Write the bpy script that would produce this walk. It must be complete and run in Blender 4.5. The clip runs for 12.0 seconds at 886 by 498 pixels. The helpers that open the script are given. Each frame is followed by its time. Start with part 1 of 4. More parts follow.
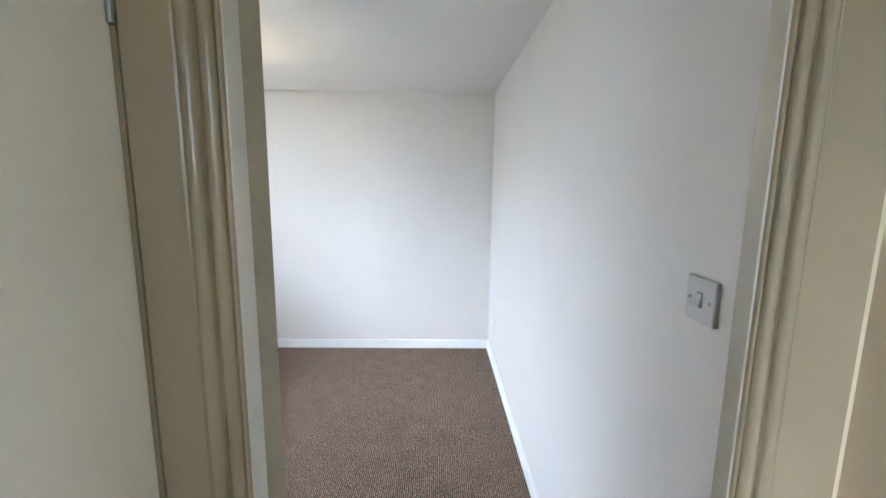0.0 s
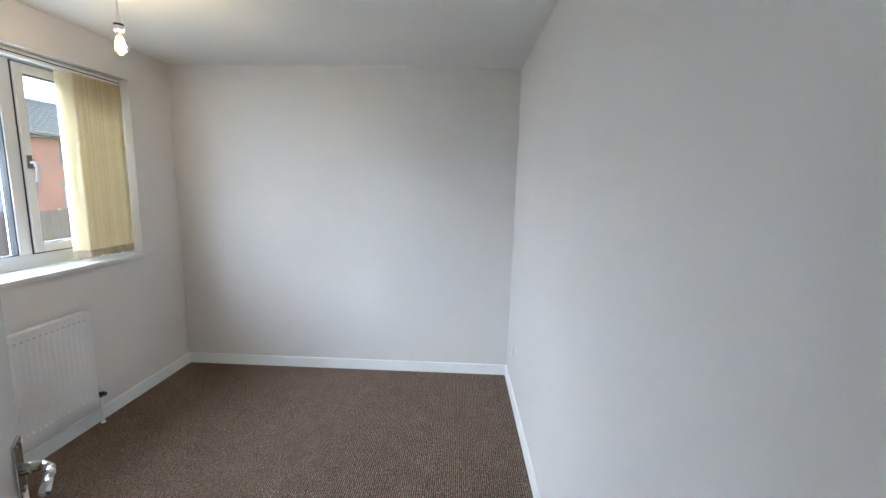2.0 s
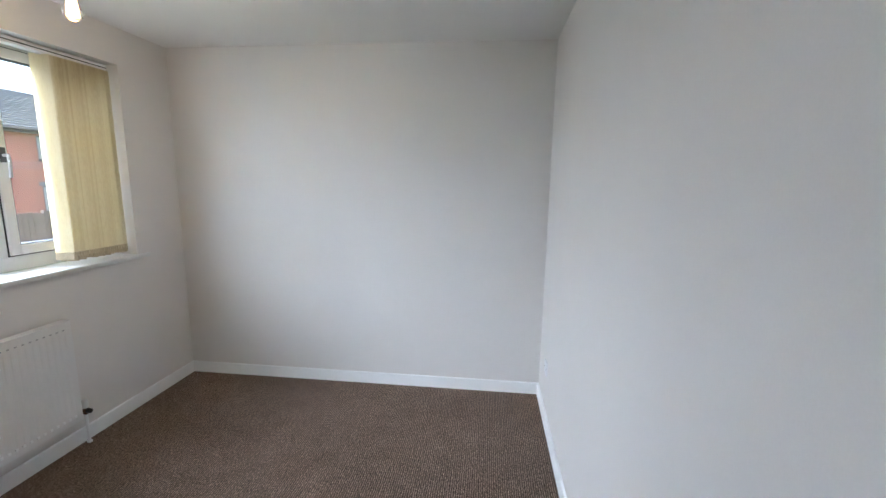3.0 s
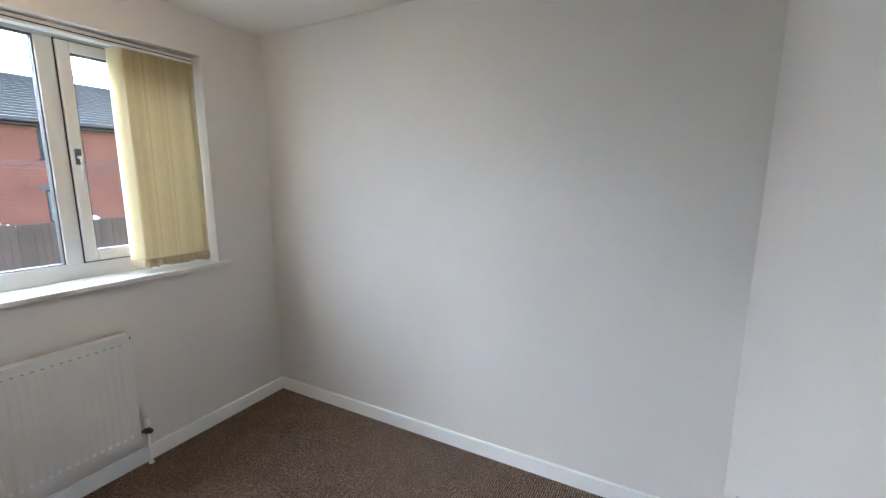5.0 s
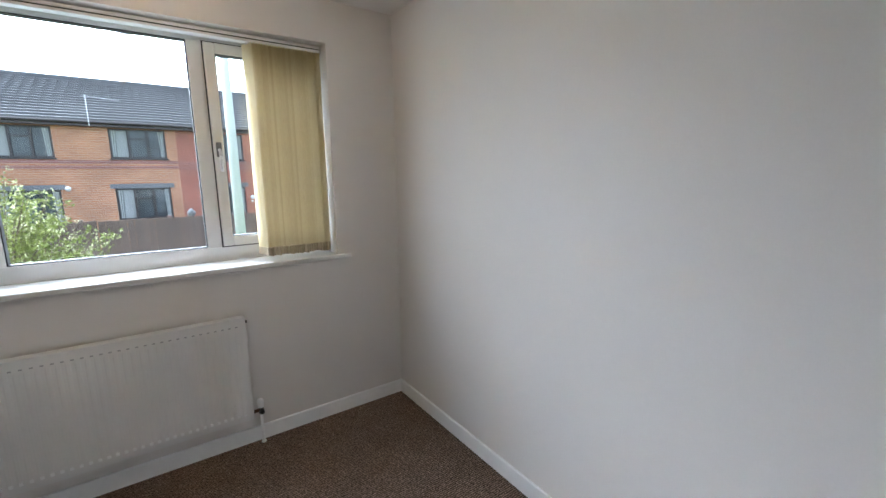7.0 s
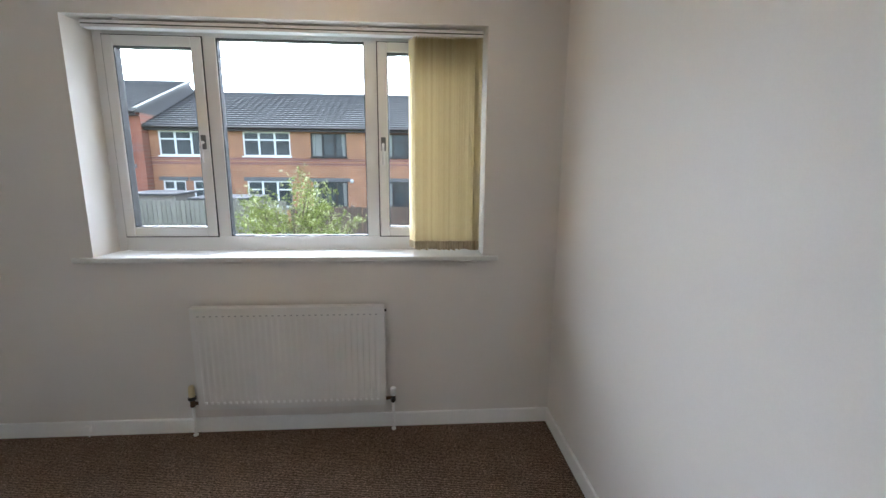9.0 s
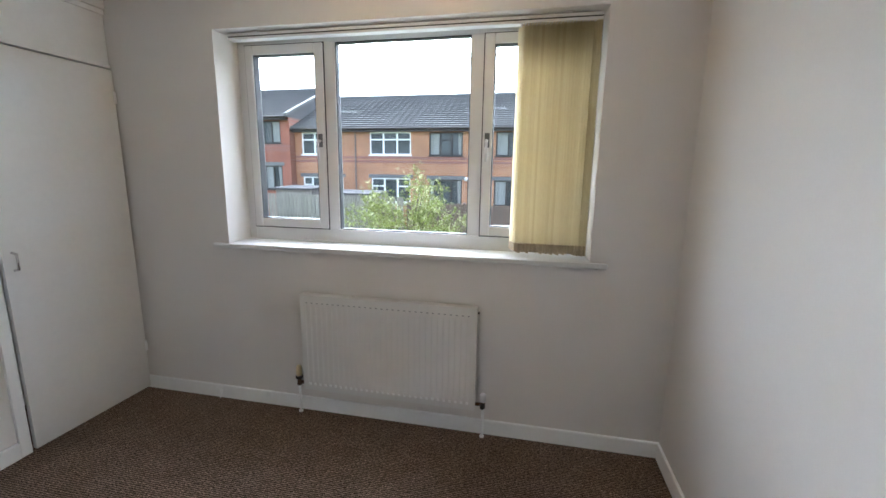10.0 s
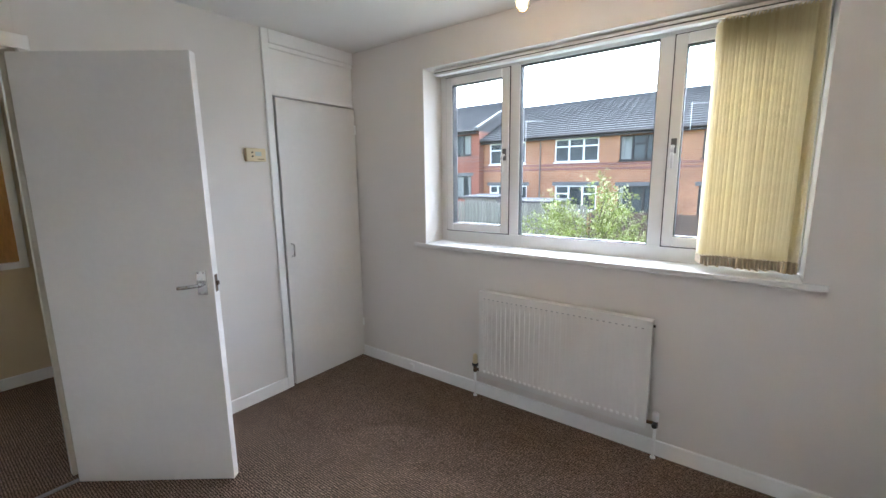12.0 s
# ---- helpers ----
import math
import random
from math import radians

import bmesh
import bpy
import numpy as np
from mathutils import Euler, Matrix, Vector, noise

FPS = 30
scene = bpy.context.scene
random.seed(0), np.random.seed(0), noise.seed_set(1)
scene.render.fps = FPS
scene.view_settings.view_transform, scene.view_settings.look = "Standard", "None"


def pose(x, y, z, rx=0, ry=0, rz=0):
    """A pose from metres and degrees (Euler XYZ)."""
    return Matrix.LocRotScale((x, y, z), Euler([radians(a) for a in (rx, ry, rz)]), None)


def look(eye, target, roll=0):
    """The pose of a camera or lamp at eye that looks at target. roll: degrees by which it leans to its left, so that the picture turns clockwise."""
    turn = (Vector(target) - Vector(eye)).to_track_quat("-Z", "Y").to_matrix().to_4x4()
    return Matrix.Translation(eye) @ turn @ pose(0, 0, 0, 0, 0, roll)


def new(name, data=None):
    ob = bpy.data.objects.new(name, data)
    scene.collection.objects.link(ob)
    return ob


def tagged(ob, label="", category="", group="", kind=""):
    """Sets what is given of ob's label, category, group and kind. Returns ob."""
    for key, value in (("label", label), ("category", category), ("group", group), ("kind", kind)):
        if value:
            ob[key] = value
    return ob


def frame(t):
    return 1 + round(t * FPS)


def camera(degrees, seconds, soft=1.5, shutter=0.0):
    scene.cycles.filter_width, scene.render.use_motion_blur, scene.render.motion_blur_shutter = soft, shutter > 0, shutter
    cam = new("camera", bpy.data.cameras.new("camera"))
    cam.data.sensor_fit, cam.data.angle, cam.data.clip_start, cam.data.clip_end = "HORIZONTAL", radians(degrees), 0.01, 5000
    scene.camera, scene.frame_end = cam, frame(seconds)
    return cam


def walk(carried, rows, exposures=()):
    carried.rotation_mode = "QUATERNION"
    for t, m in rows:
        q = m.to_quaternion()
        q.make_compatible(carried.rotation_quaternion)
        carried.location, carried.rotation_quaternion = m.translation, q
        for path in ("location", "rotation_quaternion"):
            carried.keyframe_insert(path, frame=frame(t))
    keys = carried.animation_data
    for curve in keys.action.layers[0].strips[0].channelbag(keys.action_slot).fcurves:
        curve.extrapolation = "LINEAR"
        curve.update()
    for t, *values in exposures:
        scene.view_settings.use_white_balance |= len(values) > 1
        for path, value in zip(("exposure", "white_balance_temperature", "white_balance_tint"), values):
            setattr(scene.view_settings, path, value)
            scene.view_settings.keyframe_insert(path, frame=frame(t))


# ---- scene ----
cam = camera(94.0, 12.0)
PATH = [
    (0, (-0.108, 0.232, 1.584), (-0.078, 2.207, 1.273), 0.6),
    (0.5, (-0.063, 0.372, 1.569), (-0.049, 2.348, 1.258), 1.1),
    (1, (0.002, 0.535, 1.542), (-0.010, 2.512, 1.239), 1.4),
    (1.5, (0.015, 0.702, 1.535), (-0.032, 2.679, 1.234), 1.4),
    (2, (-0.029, 0.852, 1.533), (-0.101, 2.827, 1.225), 1.4),
    (2.5, (-0.015, 1.036, 1.522), (-0.141, 3.005, 1.2), 1.3),
    (4.5, (0.053, 1.94, 1.466), (-0.645, 3.785, 1.137), -0.3),
    (5, (0.081, 2.154, 1.507), (-0.849, 3.892, 1.169), 0.2),
    (5.5, (0.084, 2.319, 1.483), (-1.025, 3.949, 1.15), 0.2),
    (6, (0.083, 2.469, 1.481), (-1.15, 4.006, 1.135), 0.1),
    (6.5, (0.066, 2.634, 1.488), (-1.357, 3.99, 1.117), -0.4),
    (7, (0.065, 2.804, 1.462), (-1.547, 3.932, 1.107), -0.6),
    (9, (-0.063, 3.302, 1.439), (-2.027, 3.434, 1.084), 0.4),
    (9.5, (-0.105, 3.365, 1.438), (-2.065, 3.213, 1.072), 0.8),
    (10, (-0.174, 3.368, 1.435), (-2.098, 2.967, 1.067), 0.8),
    (10.5, (-0.177, 3.389, 1.442), (-2.035, 2.748, 1.07), 0.4),
    (11, (-0.116, 3.421, 1.452), (-1.891, 2.578, 1.081), 0.0),
    (11.5, (-0.068, 3.446, 1.453), (-1.748, 2.421, 1.099), -0.4),
    (12, (-0.02, 3.473, 1.449), (-1.599, 2.291, 1.117), -0.7),
]
SKY, BULB = 0.125, 1.55
EXPOSURES = [(0, 3.84, 5080, 6), (0.5, 3.82, 5080, 5), (1, 3.68, 5090, 5), (1.5, 3.45, 5100, 5),
             (2.5, 3.26, 5130, 6), (4.5, 3.12, 5220, 7), (5.5, 3.10, 5280, 7), (7, 2.90, 5320, 8),
             (9, 2.84, 5440, 8), (10.5, 3.05, 5370, 8), (12, 3.27, 5330, 9)]
walk(cam, [(t, look(eye, target, roll)) for t, eye, target, roll in PATH], exposures=EXPOSURES)

# ---- world and light ----
world = bpy.data.worlds.new("overcast_sky")
scene.world = world
world.use_nodes = True
wn = world.node_tree.nodes
wl = world.node_tree.links
sky = wn.new("ShaderNodeTexSky")
sky.sky_type = 'NISHITA'
sky.sun_disc = False
sky.sun_elevation = radians(39)
sky.sun_rotation = radians(248)
sky.air_density, sky.dust_density, sky.ozone_density = 1.0, 2.0, 1.0
veil = wn.new("ShaderNodeHueSaturation")     # cloud cover greys the blue
veil.inputs["Saturation"].default_value = 0.4
wl.new(sky.outputs["Color"], veil.inputs["Color"])
wl.new(veil.outputs["Color"], wn["Background"].inputs["Color"])
wn["Background"].inputs["Strength"].default_value = SKY

sun = new("sun", bpy.data.lights.new("sun", 'SUN'))
sun.data.energy, sun.data.angle, sun.data.color = 4.2, radians(120), (1.0, 0.98, 0.95)
sun.matrix_world = look((0, 0, 20), (6, 3.0, 20 - 5.5))

# ---- materials ----
MATS = {}


def material(name, base, rough=0.6, grain=300.0, stain=2.0, var=0.06, wear=0.08, bump=0.1, depth=0.001,
             metallic=0.0, coat=0.0, island=0.0, stretch=(1, 1, 1), spec=0.5):
    """A painted, woven or stony surface with fine grain, broad stains and relief, all in metres."""
    m = bpy.data.materials.new(name)
    m.use_nodes = True
    n, l = m.node_tree.nodes, m.node_tree.links
    b = n["Principled BSDF"]
    b.inputs["Roughness"].default_value = rough
    b.inputs["Metallic"].default_value = metallic
    b.inputs["Coat Weight"].default_value = coat
    b.inputs["Specular IOR Level"].default_value = spec
    tc = n.new("ShaderNodeTexCoord")
    mp = n.new("ShaderNodeMapping")
    mp.inputs["Scale"].default_value = stretch
    l.new(tc.outputs["Object"], mp.inputs["Vector"])
    fine = n.new("ShaderNodeTexNoise")
    fine.inputs["Scale"].default_value, fine.inputs["Detail"].default_value = grain, 3
    broad = n.new("ShaderNodeTexNoise")
    broad.inputs["Scale"].default_value, broad.inputs["Detail"].default_value = stain, 4
    for t in (fine, broad):
        l.new(mp.outputs["Vector"], t.inputs["Vector"])

    def spread(src, amount):
        r = n.new("ShaderNodeMapRange")
        r.inputs["From Min"].default_value, r.inputs["From Max"].default_value = 0.3, 0.7
        r.inputs["To Min"].default_value, r.inputs["To Max"].default_value = 1 - amount, 1 + amount
        l.new(src, r.inputs["Value"])
        return r.outputs["Result"]

    f = spread(fine.outputs["Fac"], var)
    g = spread(broad.outputs["Fac"], wear)
    mul = n.new("ShaderNodeMath")
    mul.operation = 'MULTIPLY'
    l.new(f, mul.inputs[0]), l.new(g, mul.inputs[1])
    last = mul.outputs[0]
    if island:
        info = n.new("ShaderNodeObjectInfo")
        geo = n.new("ShaderNodeNewGeometry")
        add = n.new("ShaderNodeMath")
        add.operation = 'ADD'
        l.new(info.outputs["Random"], add.inputs[0]), l.new(geo.outputs["Random Per Island"], add.inputs[1])
        r = n.new("ShaderNodeMapRange")
        r.inputs["From Max"].default_value = 2.0
        r.inputs["To Min"].default_value, r.inputs["To Max"].default_value = 1 - island, 1 + island
        l.new(add.outputs[0], r.inputs["Value"])
        m2 = n.new("ShaderNodeMath")
        m2.operation = 'MULTIPLY'
        l.new(last, m2.inputs[0]), l.new(r.outputs["Result"], m2.inputs[1])
        last = m2.outputs[0]
    sc = n.new("ShaderNodeVectorMath")
    sc.operation = 'SCALE'
    sc.inputs[0].default_value = base
    l.new(last, sc.inputs["Scale"])
    l.new(sc.outputs["Vector"], b.inputs["Base Color"])
    if bump:
        bp = n.new("ShaderNodeBump")
        bp.inputs["Strength"].default_value, bp.inputs["Distance"].default_value = bump, depth
        l.new(fine.outputs["Fac"], bp.inputs["Height"])
        l.new(bp.outputs["Normal"], b.inputs["Normal"])
    MATS[name] = m
    return m


WALL = material("silk_white_emulsion", (0.735, 0.705, 0.67), 0.5, 220, 1.3, 0.012, 0.02, 0.12, 0.0008, spec=0.45)
CEIL = material("ceiling_paint", (0.82, 0.80, 0.77), 0.9, 160, 1.0, 0.012, 0.02, 0.12, 0.001, spec=0.2)
GLOSS = material("white_gloss_paint", (0.89, 0.89, 0.88), 0.28, 60, 3.0, 0.012, 0.03, 0.08, 0.0008)
DOORPAINT = material("door_gloss_paint", (0.80, 0.785, 0.755), 0.22, 40, 2.0, 0.012, 0.025, 0.06, 0.0008)
EDGESHADE = material("shaded_edge_paint", (0.36, 0.30, 0.21), 0.4, 60, 3.0, 0.04, 0.08, 0.1, 0.0008)
LANDPAINT = material("cream_door_paint", (0.82, 0.755, 0.635), 0.3, 40, 2.0, 0.015, 0.03, 0.06, 0.0008)
# white lining toned down to tan to carry the shade of the doorway
SHADEDLINING = material("shaded_lining_paint", (0.58, 0.535, 0.445), 0.3, 60, 3.0, 0.012, 0.03, 0.08, 0.0008)
# white gloss with the landing's shade and warm light put into its colour
SHADEDGLOSS = material("shaded_white_gloss", (0.38, 0.305, 0.195), 0.22, 60, 3.0, 0.015, 0.04, 0.08, 0.0008)
HALLPAINT = material("cream_landing_paint", (0.68, 0.57, 0.40), 0.6, 200, 1.5, 0.015, 0.04, 0.1, 0.0008)
UPVC = material("white_upvc", (0.72, 0.715, 0.70), 0.3, 80, 3.0, 0.008, 0.02, 0.0)
SEAL = material("black_rubber_seal", (0.02, 0.02, 0.022), 0.6, 200, 8, 0.1, 0.1, 0.0)
RADPAINT = material("radiator_enamel", (0.76, 0.75, 0.73), 0.35, 90, 3.0, 0.01, 0.03, 0.05, 0.0006)
RADDARK = material("radiator_slot_shade", (0.42, 0.42, 0.42), 0.8, 90, 3.0, 0.05, 0.05, 0.0)
CHROME = material("worn_chrome", (0.62, 0.62, 0.61), 0.18, 150, 20, 0.05, 0.1, 0.05, 0.0004, metallic=1.0)
STEEL = material("dull_steel", (0.35, 0.34, 0.33), 0.4, 150, 20, 0.08, 0.15, 0.05, 0.0004, metallic=1.0)
BRASS = material("aged_brass", (0.13, 0.09, 0.06), 0.4, 150, 20, 0.1, 0.2, 0.05, 0.0004, metallic=1.0)
BLACK = material("black_plastic", (0.015, 0.015, 0.015), 0.4, 150, 20, 0.05, 0.05, 0.0)
SWITCHPLASTIC = material("greyed_white_plastic", (0.60, 0.59, 0.60), 0.35, 100, 10, 0.01, 0.02, 0.0)
PLASTIC = material("white_plastic", (0.78, 0.78, 0.79), 0.35, 100, 10, 0.008, 0.015, 0.0)
CREAM = material("aged_cream_plastic", (0.70, 0.60, 0.38), 0.45, 100, 10, 0.02, 0.05, 0.0)
LCD = material("pale_lcd", (0.55, 0.62, 0.58), 0.2, 100, 10, 0.01, 0.02, 0.0)
VARNISH = material("varnished_pine", (0.42, 0.22, 0.07), 0.35, 30, 4, 0.12, 0.12, 0.1, 0.001, stretch=(8, 8, 1))
ROOF = material("concrete_roof_tile", (0.10, 0.098, 0.098), 0.95, 8, 0.8, 0.12, 0.16, 0.2, 0.01, island=0.08, spec=0.15)
LEADGREY = material("grey_cladding", (0.13, 0.13, 0.135), 0.7, 30, 1.5, 0.08, 0.1, 0.1)
MORTARV = material("pale_verge_mortar", (0.12, 0.119, 0.115), 0.9, 30, 2, 0.08, 0.12, 0.2, 0.01)
BROWNFRAME = material("dark_brown_frame", (0.018, 0.012, 0.011), 0.45, 40, 3, 0.1, 0.1, 0.0)
WHITEFRAME = material("far_white_frame", (0.78, 0.78, 0.78), 0.4, 40, 3, 0.02, 0.03, 0.0)
DARKBACK = material("dark_backing", (0.10, 0.10, 0.10), 0.9, 4, 1, 0.2, 0.2, 0.0)
CURTAIN = material("grey_net_curtain", (0.25, 0.25, 0.24), 0.9, 20, 2, 0.1, 0.1, 0.2, 0.02, stretch=(6, 1, 0.2))
FENCEGREY = material("weathered_grey_board", (0.20, 0.18, 0.16), 0.9, 14, 1.5, 0.14, 0.18, 0.3, 0.004, island=0.3, stretch=(6, 6, 1))
FENCEBROWN = material("brown_stained_board", (0.115, 0.075, 0.062), 0.85, 12, 1.2, 0.22, 0.3, 0.3, 0.004, island=0.25, stretch=(6, 6, 1))
POLE = material("pale_painted_steel", (0.50, 0.50, 0.495), 0.5, 20, 2, 0.03, 0.08, 0.05)
GRASS = material("rough_lawn", (0.07, 0.10, 0.035), 0.95, 12, 0.7, 0.35, 0.25, 0.6, 0.03)
BARK = material("grey_bark", (0.12, 0.09, 0.06), 0.9, 40, 6, 0.25, 0.2, 0.4, 0.01)
LEAF = material("light_green_leaf", (0.185, 0.215, 0.035), 0.75, 30, 3, 0.1, 0.2, 0.0, island=0.4)
BLOSSOM = material("white_blossom", (0.55, 0.55, 0.30), 0.7, 30, 3, 0.03, 0.05, 0.0)
WIRE = material("grey_cable", (0.25, 0.25, 0.26), 0.6, 30, 3, 0.05, 0.05, 0.0)
DARKFELT = material("shed_felt", (0.06, 0.058, 0.06), 0.95, 60, 2, 0.2, 0.15, 0.3, 0.004)


def bricks(name, c1, c2, mortar):
    m = bpy.data.materials.new(name)
    m.use_nodes = True
    n, l = m.node_tree.nodes, m.node_tree.links
    b = n["Principled BSDF"]
    b.inputs["Roughness"].default_value = 0.9
    tc = n.new("ShaderNodeTexCoord")
    sep = n.new("ShaderNodeSeparateXYZ")
    com = n.new("ShaderNodeCombineXYZ")
    l.new(tc.outputs["Object"], sep.inputs[0])
    l.new(sep.outputs["X"], com.inputs["X"]), l.new(sep.outputs["Z"], com.inputs["Y"])
    br = n.new("ShaderNodeTexBrick")
    br.inputs["Scale"].default_value = 1.0
    br.inputs["Brick Width"].default_value, br.inputs["Row Height"].default_value = 0.225, 0.075
    br.inputs["Mortar Size"].default_value = 0.011
    br.inputs["Color1"].default_value, br.inputs["Color2"].default_value = (*c1, 1), (*c2, 1)
    br.inputs["Mortar"].default_value = (*mortar, 1)
    l.new(com.outputs[0], br.inputs["Vector"])
    ns = n.new("ShaderNodeTexNoise")
    ns.inputs["Scale"].default_value, ns.inputs["Detail"].default_value = 0.9, 5
    l.new(tc.outputs["Object"], ns.inputs["Vector"])
    r = n.new("ShaderNodeMapRange")
    r.inputs["From Min"].default_value, r.inputs["From Max"].default_value = 0.3, 0.7
    r.inputs["To Min"].default_value, r.inputs["To Max"].default_value = 0.82, 1.18
    l.new(ns.outputs["Fac"], r.inputs["Value"])
    sc = n.new("ShaderNodeVectorMath")
    sc.operation = 'SCALE'
    l.new(br.outputs["Color"], sc.inputs[0]), l.new(r.outputs["Result"], sc.inputs["Scale"])
    l.new(sc.outputs["Vector"], b.inputs["Base Color"])
    bp = n.new("ShaderNodeBump")
    bp.inputs["Strength"].default_value, bp.inputs["Distance"].default_value = 0.5, 0.008
    inv = n.new("ShaderNodeMath")
    inv.operation = 'SUBTRACT'
    inv.inputs[0].default_value = 1.0
    l.new(br.outputs["Fac"], inv.inputs[1])
    l.new(inv.outputs[0], bp.inputs["Height"]), l.new(bp.outputs["Normal"], b.inputs["Normal"])
    return m


BRICK_ORANGE = bricks("orange_brick", (0.40, 0.178, 0.082), (0.31, 0.122, 0.055), (0.37, 0.26, 0.19))
BRICK_RED = bricks("red_brick", (0.30, 0.088, 0.055), (0.24, 0.07, 0.046), (0.26, 0.15, 0.11))
BRICK_BAND = bricks("plum_brick_band", (0.24, 0.085, 0.07), (0.2, 0.075, 0.065), (0.3, 0.2, 0.17))


def carpet_material():
    m = bpy.data.materials.new("brown_cord_carpet")
    m.use_nodes = True
    n, l = m.node_tree.nodes, m.node_tree.links
    b = n["Principled BSDF"]
    b.inputs["Roughness"].default_value = 1.0
    b.inputs["Specular IOR Level"].default_value = 0.1
    b.inputs["Sheen Weight"].default_value = 0.35
    b.inputs["Sheen Roughness"].default_value = 0.4
    b.inputs["Sheen Tint"].default_value = (0.85, 0.66, 0.52, 1)
    tc = n.new("ShaderNodeTexCoord")
    warp = n.new("ShaderNodeTexNoise")
    warp.inputs["Scale"].default_value, warp.inputs["Detail"].default_value = 60, 2
    l.new(tc.outputs["Object"], warp.inputs["Vector"])
    mixv = n.new("ShaderNodeMix")
    mixv.data_type = 'VECTOR'
    mixv.inputs["Factor"].default_value = 0.011
    l.new(tc.outputs["Object"], mixv.inputs["A"]), l.new(warp.outputs["Color"], mixv.inputs["B"])
    cord = n.new("ShaderNodeTexWave")
    cord.wave_type, cord.bands_direction = 'BANDS', 'X'
    cord.inputs["Scale"].default_value = 29.0
    cord.inputs["Distortion"].default_value = 1.6
    cord.inputs["Detail"].default_value, cord.inputs["Detail Scale"].default_value = 3, 2.5
    l.new(mixv.outputs["Result"], cord.inputs["Vector"])
    loops = n.new("ShaderNodeTexVoronoi")
    loops.inputs["Scale"].default_value = 190
    l.new(tc.outputs["Object"], loops.inputs["Vector"])
    fleck = n.new("ShaderNodeTexNoise")
    fleck.inputs["Scale"].default_value, fleck.inputs["Detail"].default_value = 130, 6
    fleck.inputs["Roughness"].default_value = 0.82
    l.new(tc.outputs["Object"], fleck.inputs["Vector"])
    tread = n.new("ShaderNodeTexNoise")
    tread.inputs["Scale"].default_value, tread.inputs["Detail"].default_value = 9, 4
    l.new(tc.outputs["Object"], tread.inputs["Vector"])
    ramp = n.new("ShaderNodeValToRGB")
    ramp.color_ramp.elements[0].position, ramp.color_ramp.elements[1].position = 0.39, 0.64
    ramp.color_ramp.elements[0].color = (0.011, 0.0075, 0.0055, 1)
    ramp.color_ramp.elements[1].color = (0.288, 0.198, 0.144, 1)
    l.new(fleck.outputs["Fac"], ramp.inputs["Fac"])
    r = n.new("ShaderNodeMapRange")
    r.inputs["From Min"].default_value, r.inputs["From Max"].default_value = 0.3, 0.7
    r.inputs["To Min"].default_value, r.inputs["To Max"].default_value = 0.86, 1.14
    l.new(tread.outputs["Fac"], r.inputs["Value"])
    r2 = n.new("ShaderNodeMapRange")
    r2.inputs["To Min"].default_value, r2.inputs["To Max"].default_value = 0.15, 1.62
    l.new(cord.outputs["Fac"], r2.inputs["Value"])
    tuft = n.new("ShaderNodeTexNoise")           # uneven tufts a centimetre or two across
    tuft.inputs["Scale"].default_value, tuft.inputs["Detail"].default_value = 62, 4
    tuft.inputs["Roughness"].default_value = 0.7
    l.new(tc.outputs["Object"], tuft.inputs["Vector"])
    r3 = n.new("ShaderNodeMapRange")
    r3.inputs["From Min"].default_value, r3.inputs["From Max"].default_value = 0.32, 0.68
    r3.inputs["To Min"].default_value, r3.inputs["To Max"].default_value = 0.5, 1.56
    l.new(tuft.outputs["Fac"], r3.inputs["Value"])
    both = n.new("ShaderNodeMath")
    both.operation = 'MULTIPLY'
    l.new(r.outputs["Result"], both.inputs[0]), l.new(r3.outputs["Result"], both.inputs[1])
    mul = n.new("ShaderNodeMath")
    mul.operation = 'MULTIPLY'
    l.new(both.outputs[0], mul.inputs[0]), l.new(r2.outputs["Result"], mul.inputs[1])
    sc = n.new("ShaderNodeVectorMath")
    sc.operation = 'SCALE'
    l.new(ramp.outputs["Color"], sc.inputs[0]), l.new(mul.outputs[0], sc.inputs["Scale"])
    l.new(sc.outputs["Vector"], b.inputs["Base Color"])
    add = n.new("ShaderNodeMath")
    add.operation = 'ADD'
    l.new(cord.outputs["Fac"], add.inputs[0]), l.new(loops.outputs["Distance"], add.inputs[1])
    bp = n.new("ShaderNodeBump")
    bp.inputs["Strength"].default_value, bp.inputs["Distance"].default_value = 0.55, 0.003
    l.new(add.outputs[0], bp.inputs["Height"]), l.new(bp.outputs["Normal"], b.inputs["Normal"])
    return m


CARPET = carpet_material()


def glass_material(name, tint=(1, 1, 1), rough=0.0):
    m = bpy.data.materials.new(name)
    m.use_nodes = True
    b = m.node_tree.nodes["Principled BSDF"]
    b.inputs["Base Color"].default_value = (*tint, 1)
    b.inputs["Roughness"].default_value = rough
    b.inputs["Transmission Weight"].default_value = 1.0
    b.inputs["IOR"].default_value = 1.45
    return m


GLASS = glass_material("clear_glass", (0.97, 0.985, 0.98))
FARGLASS = material("dark_window_glass", (0.055, 0.062, 0.066), 0.1, 3, 1.2, 0.1, 0.5, 0.0, spec=0.25)


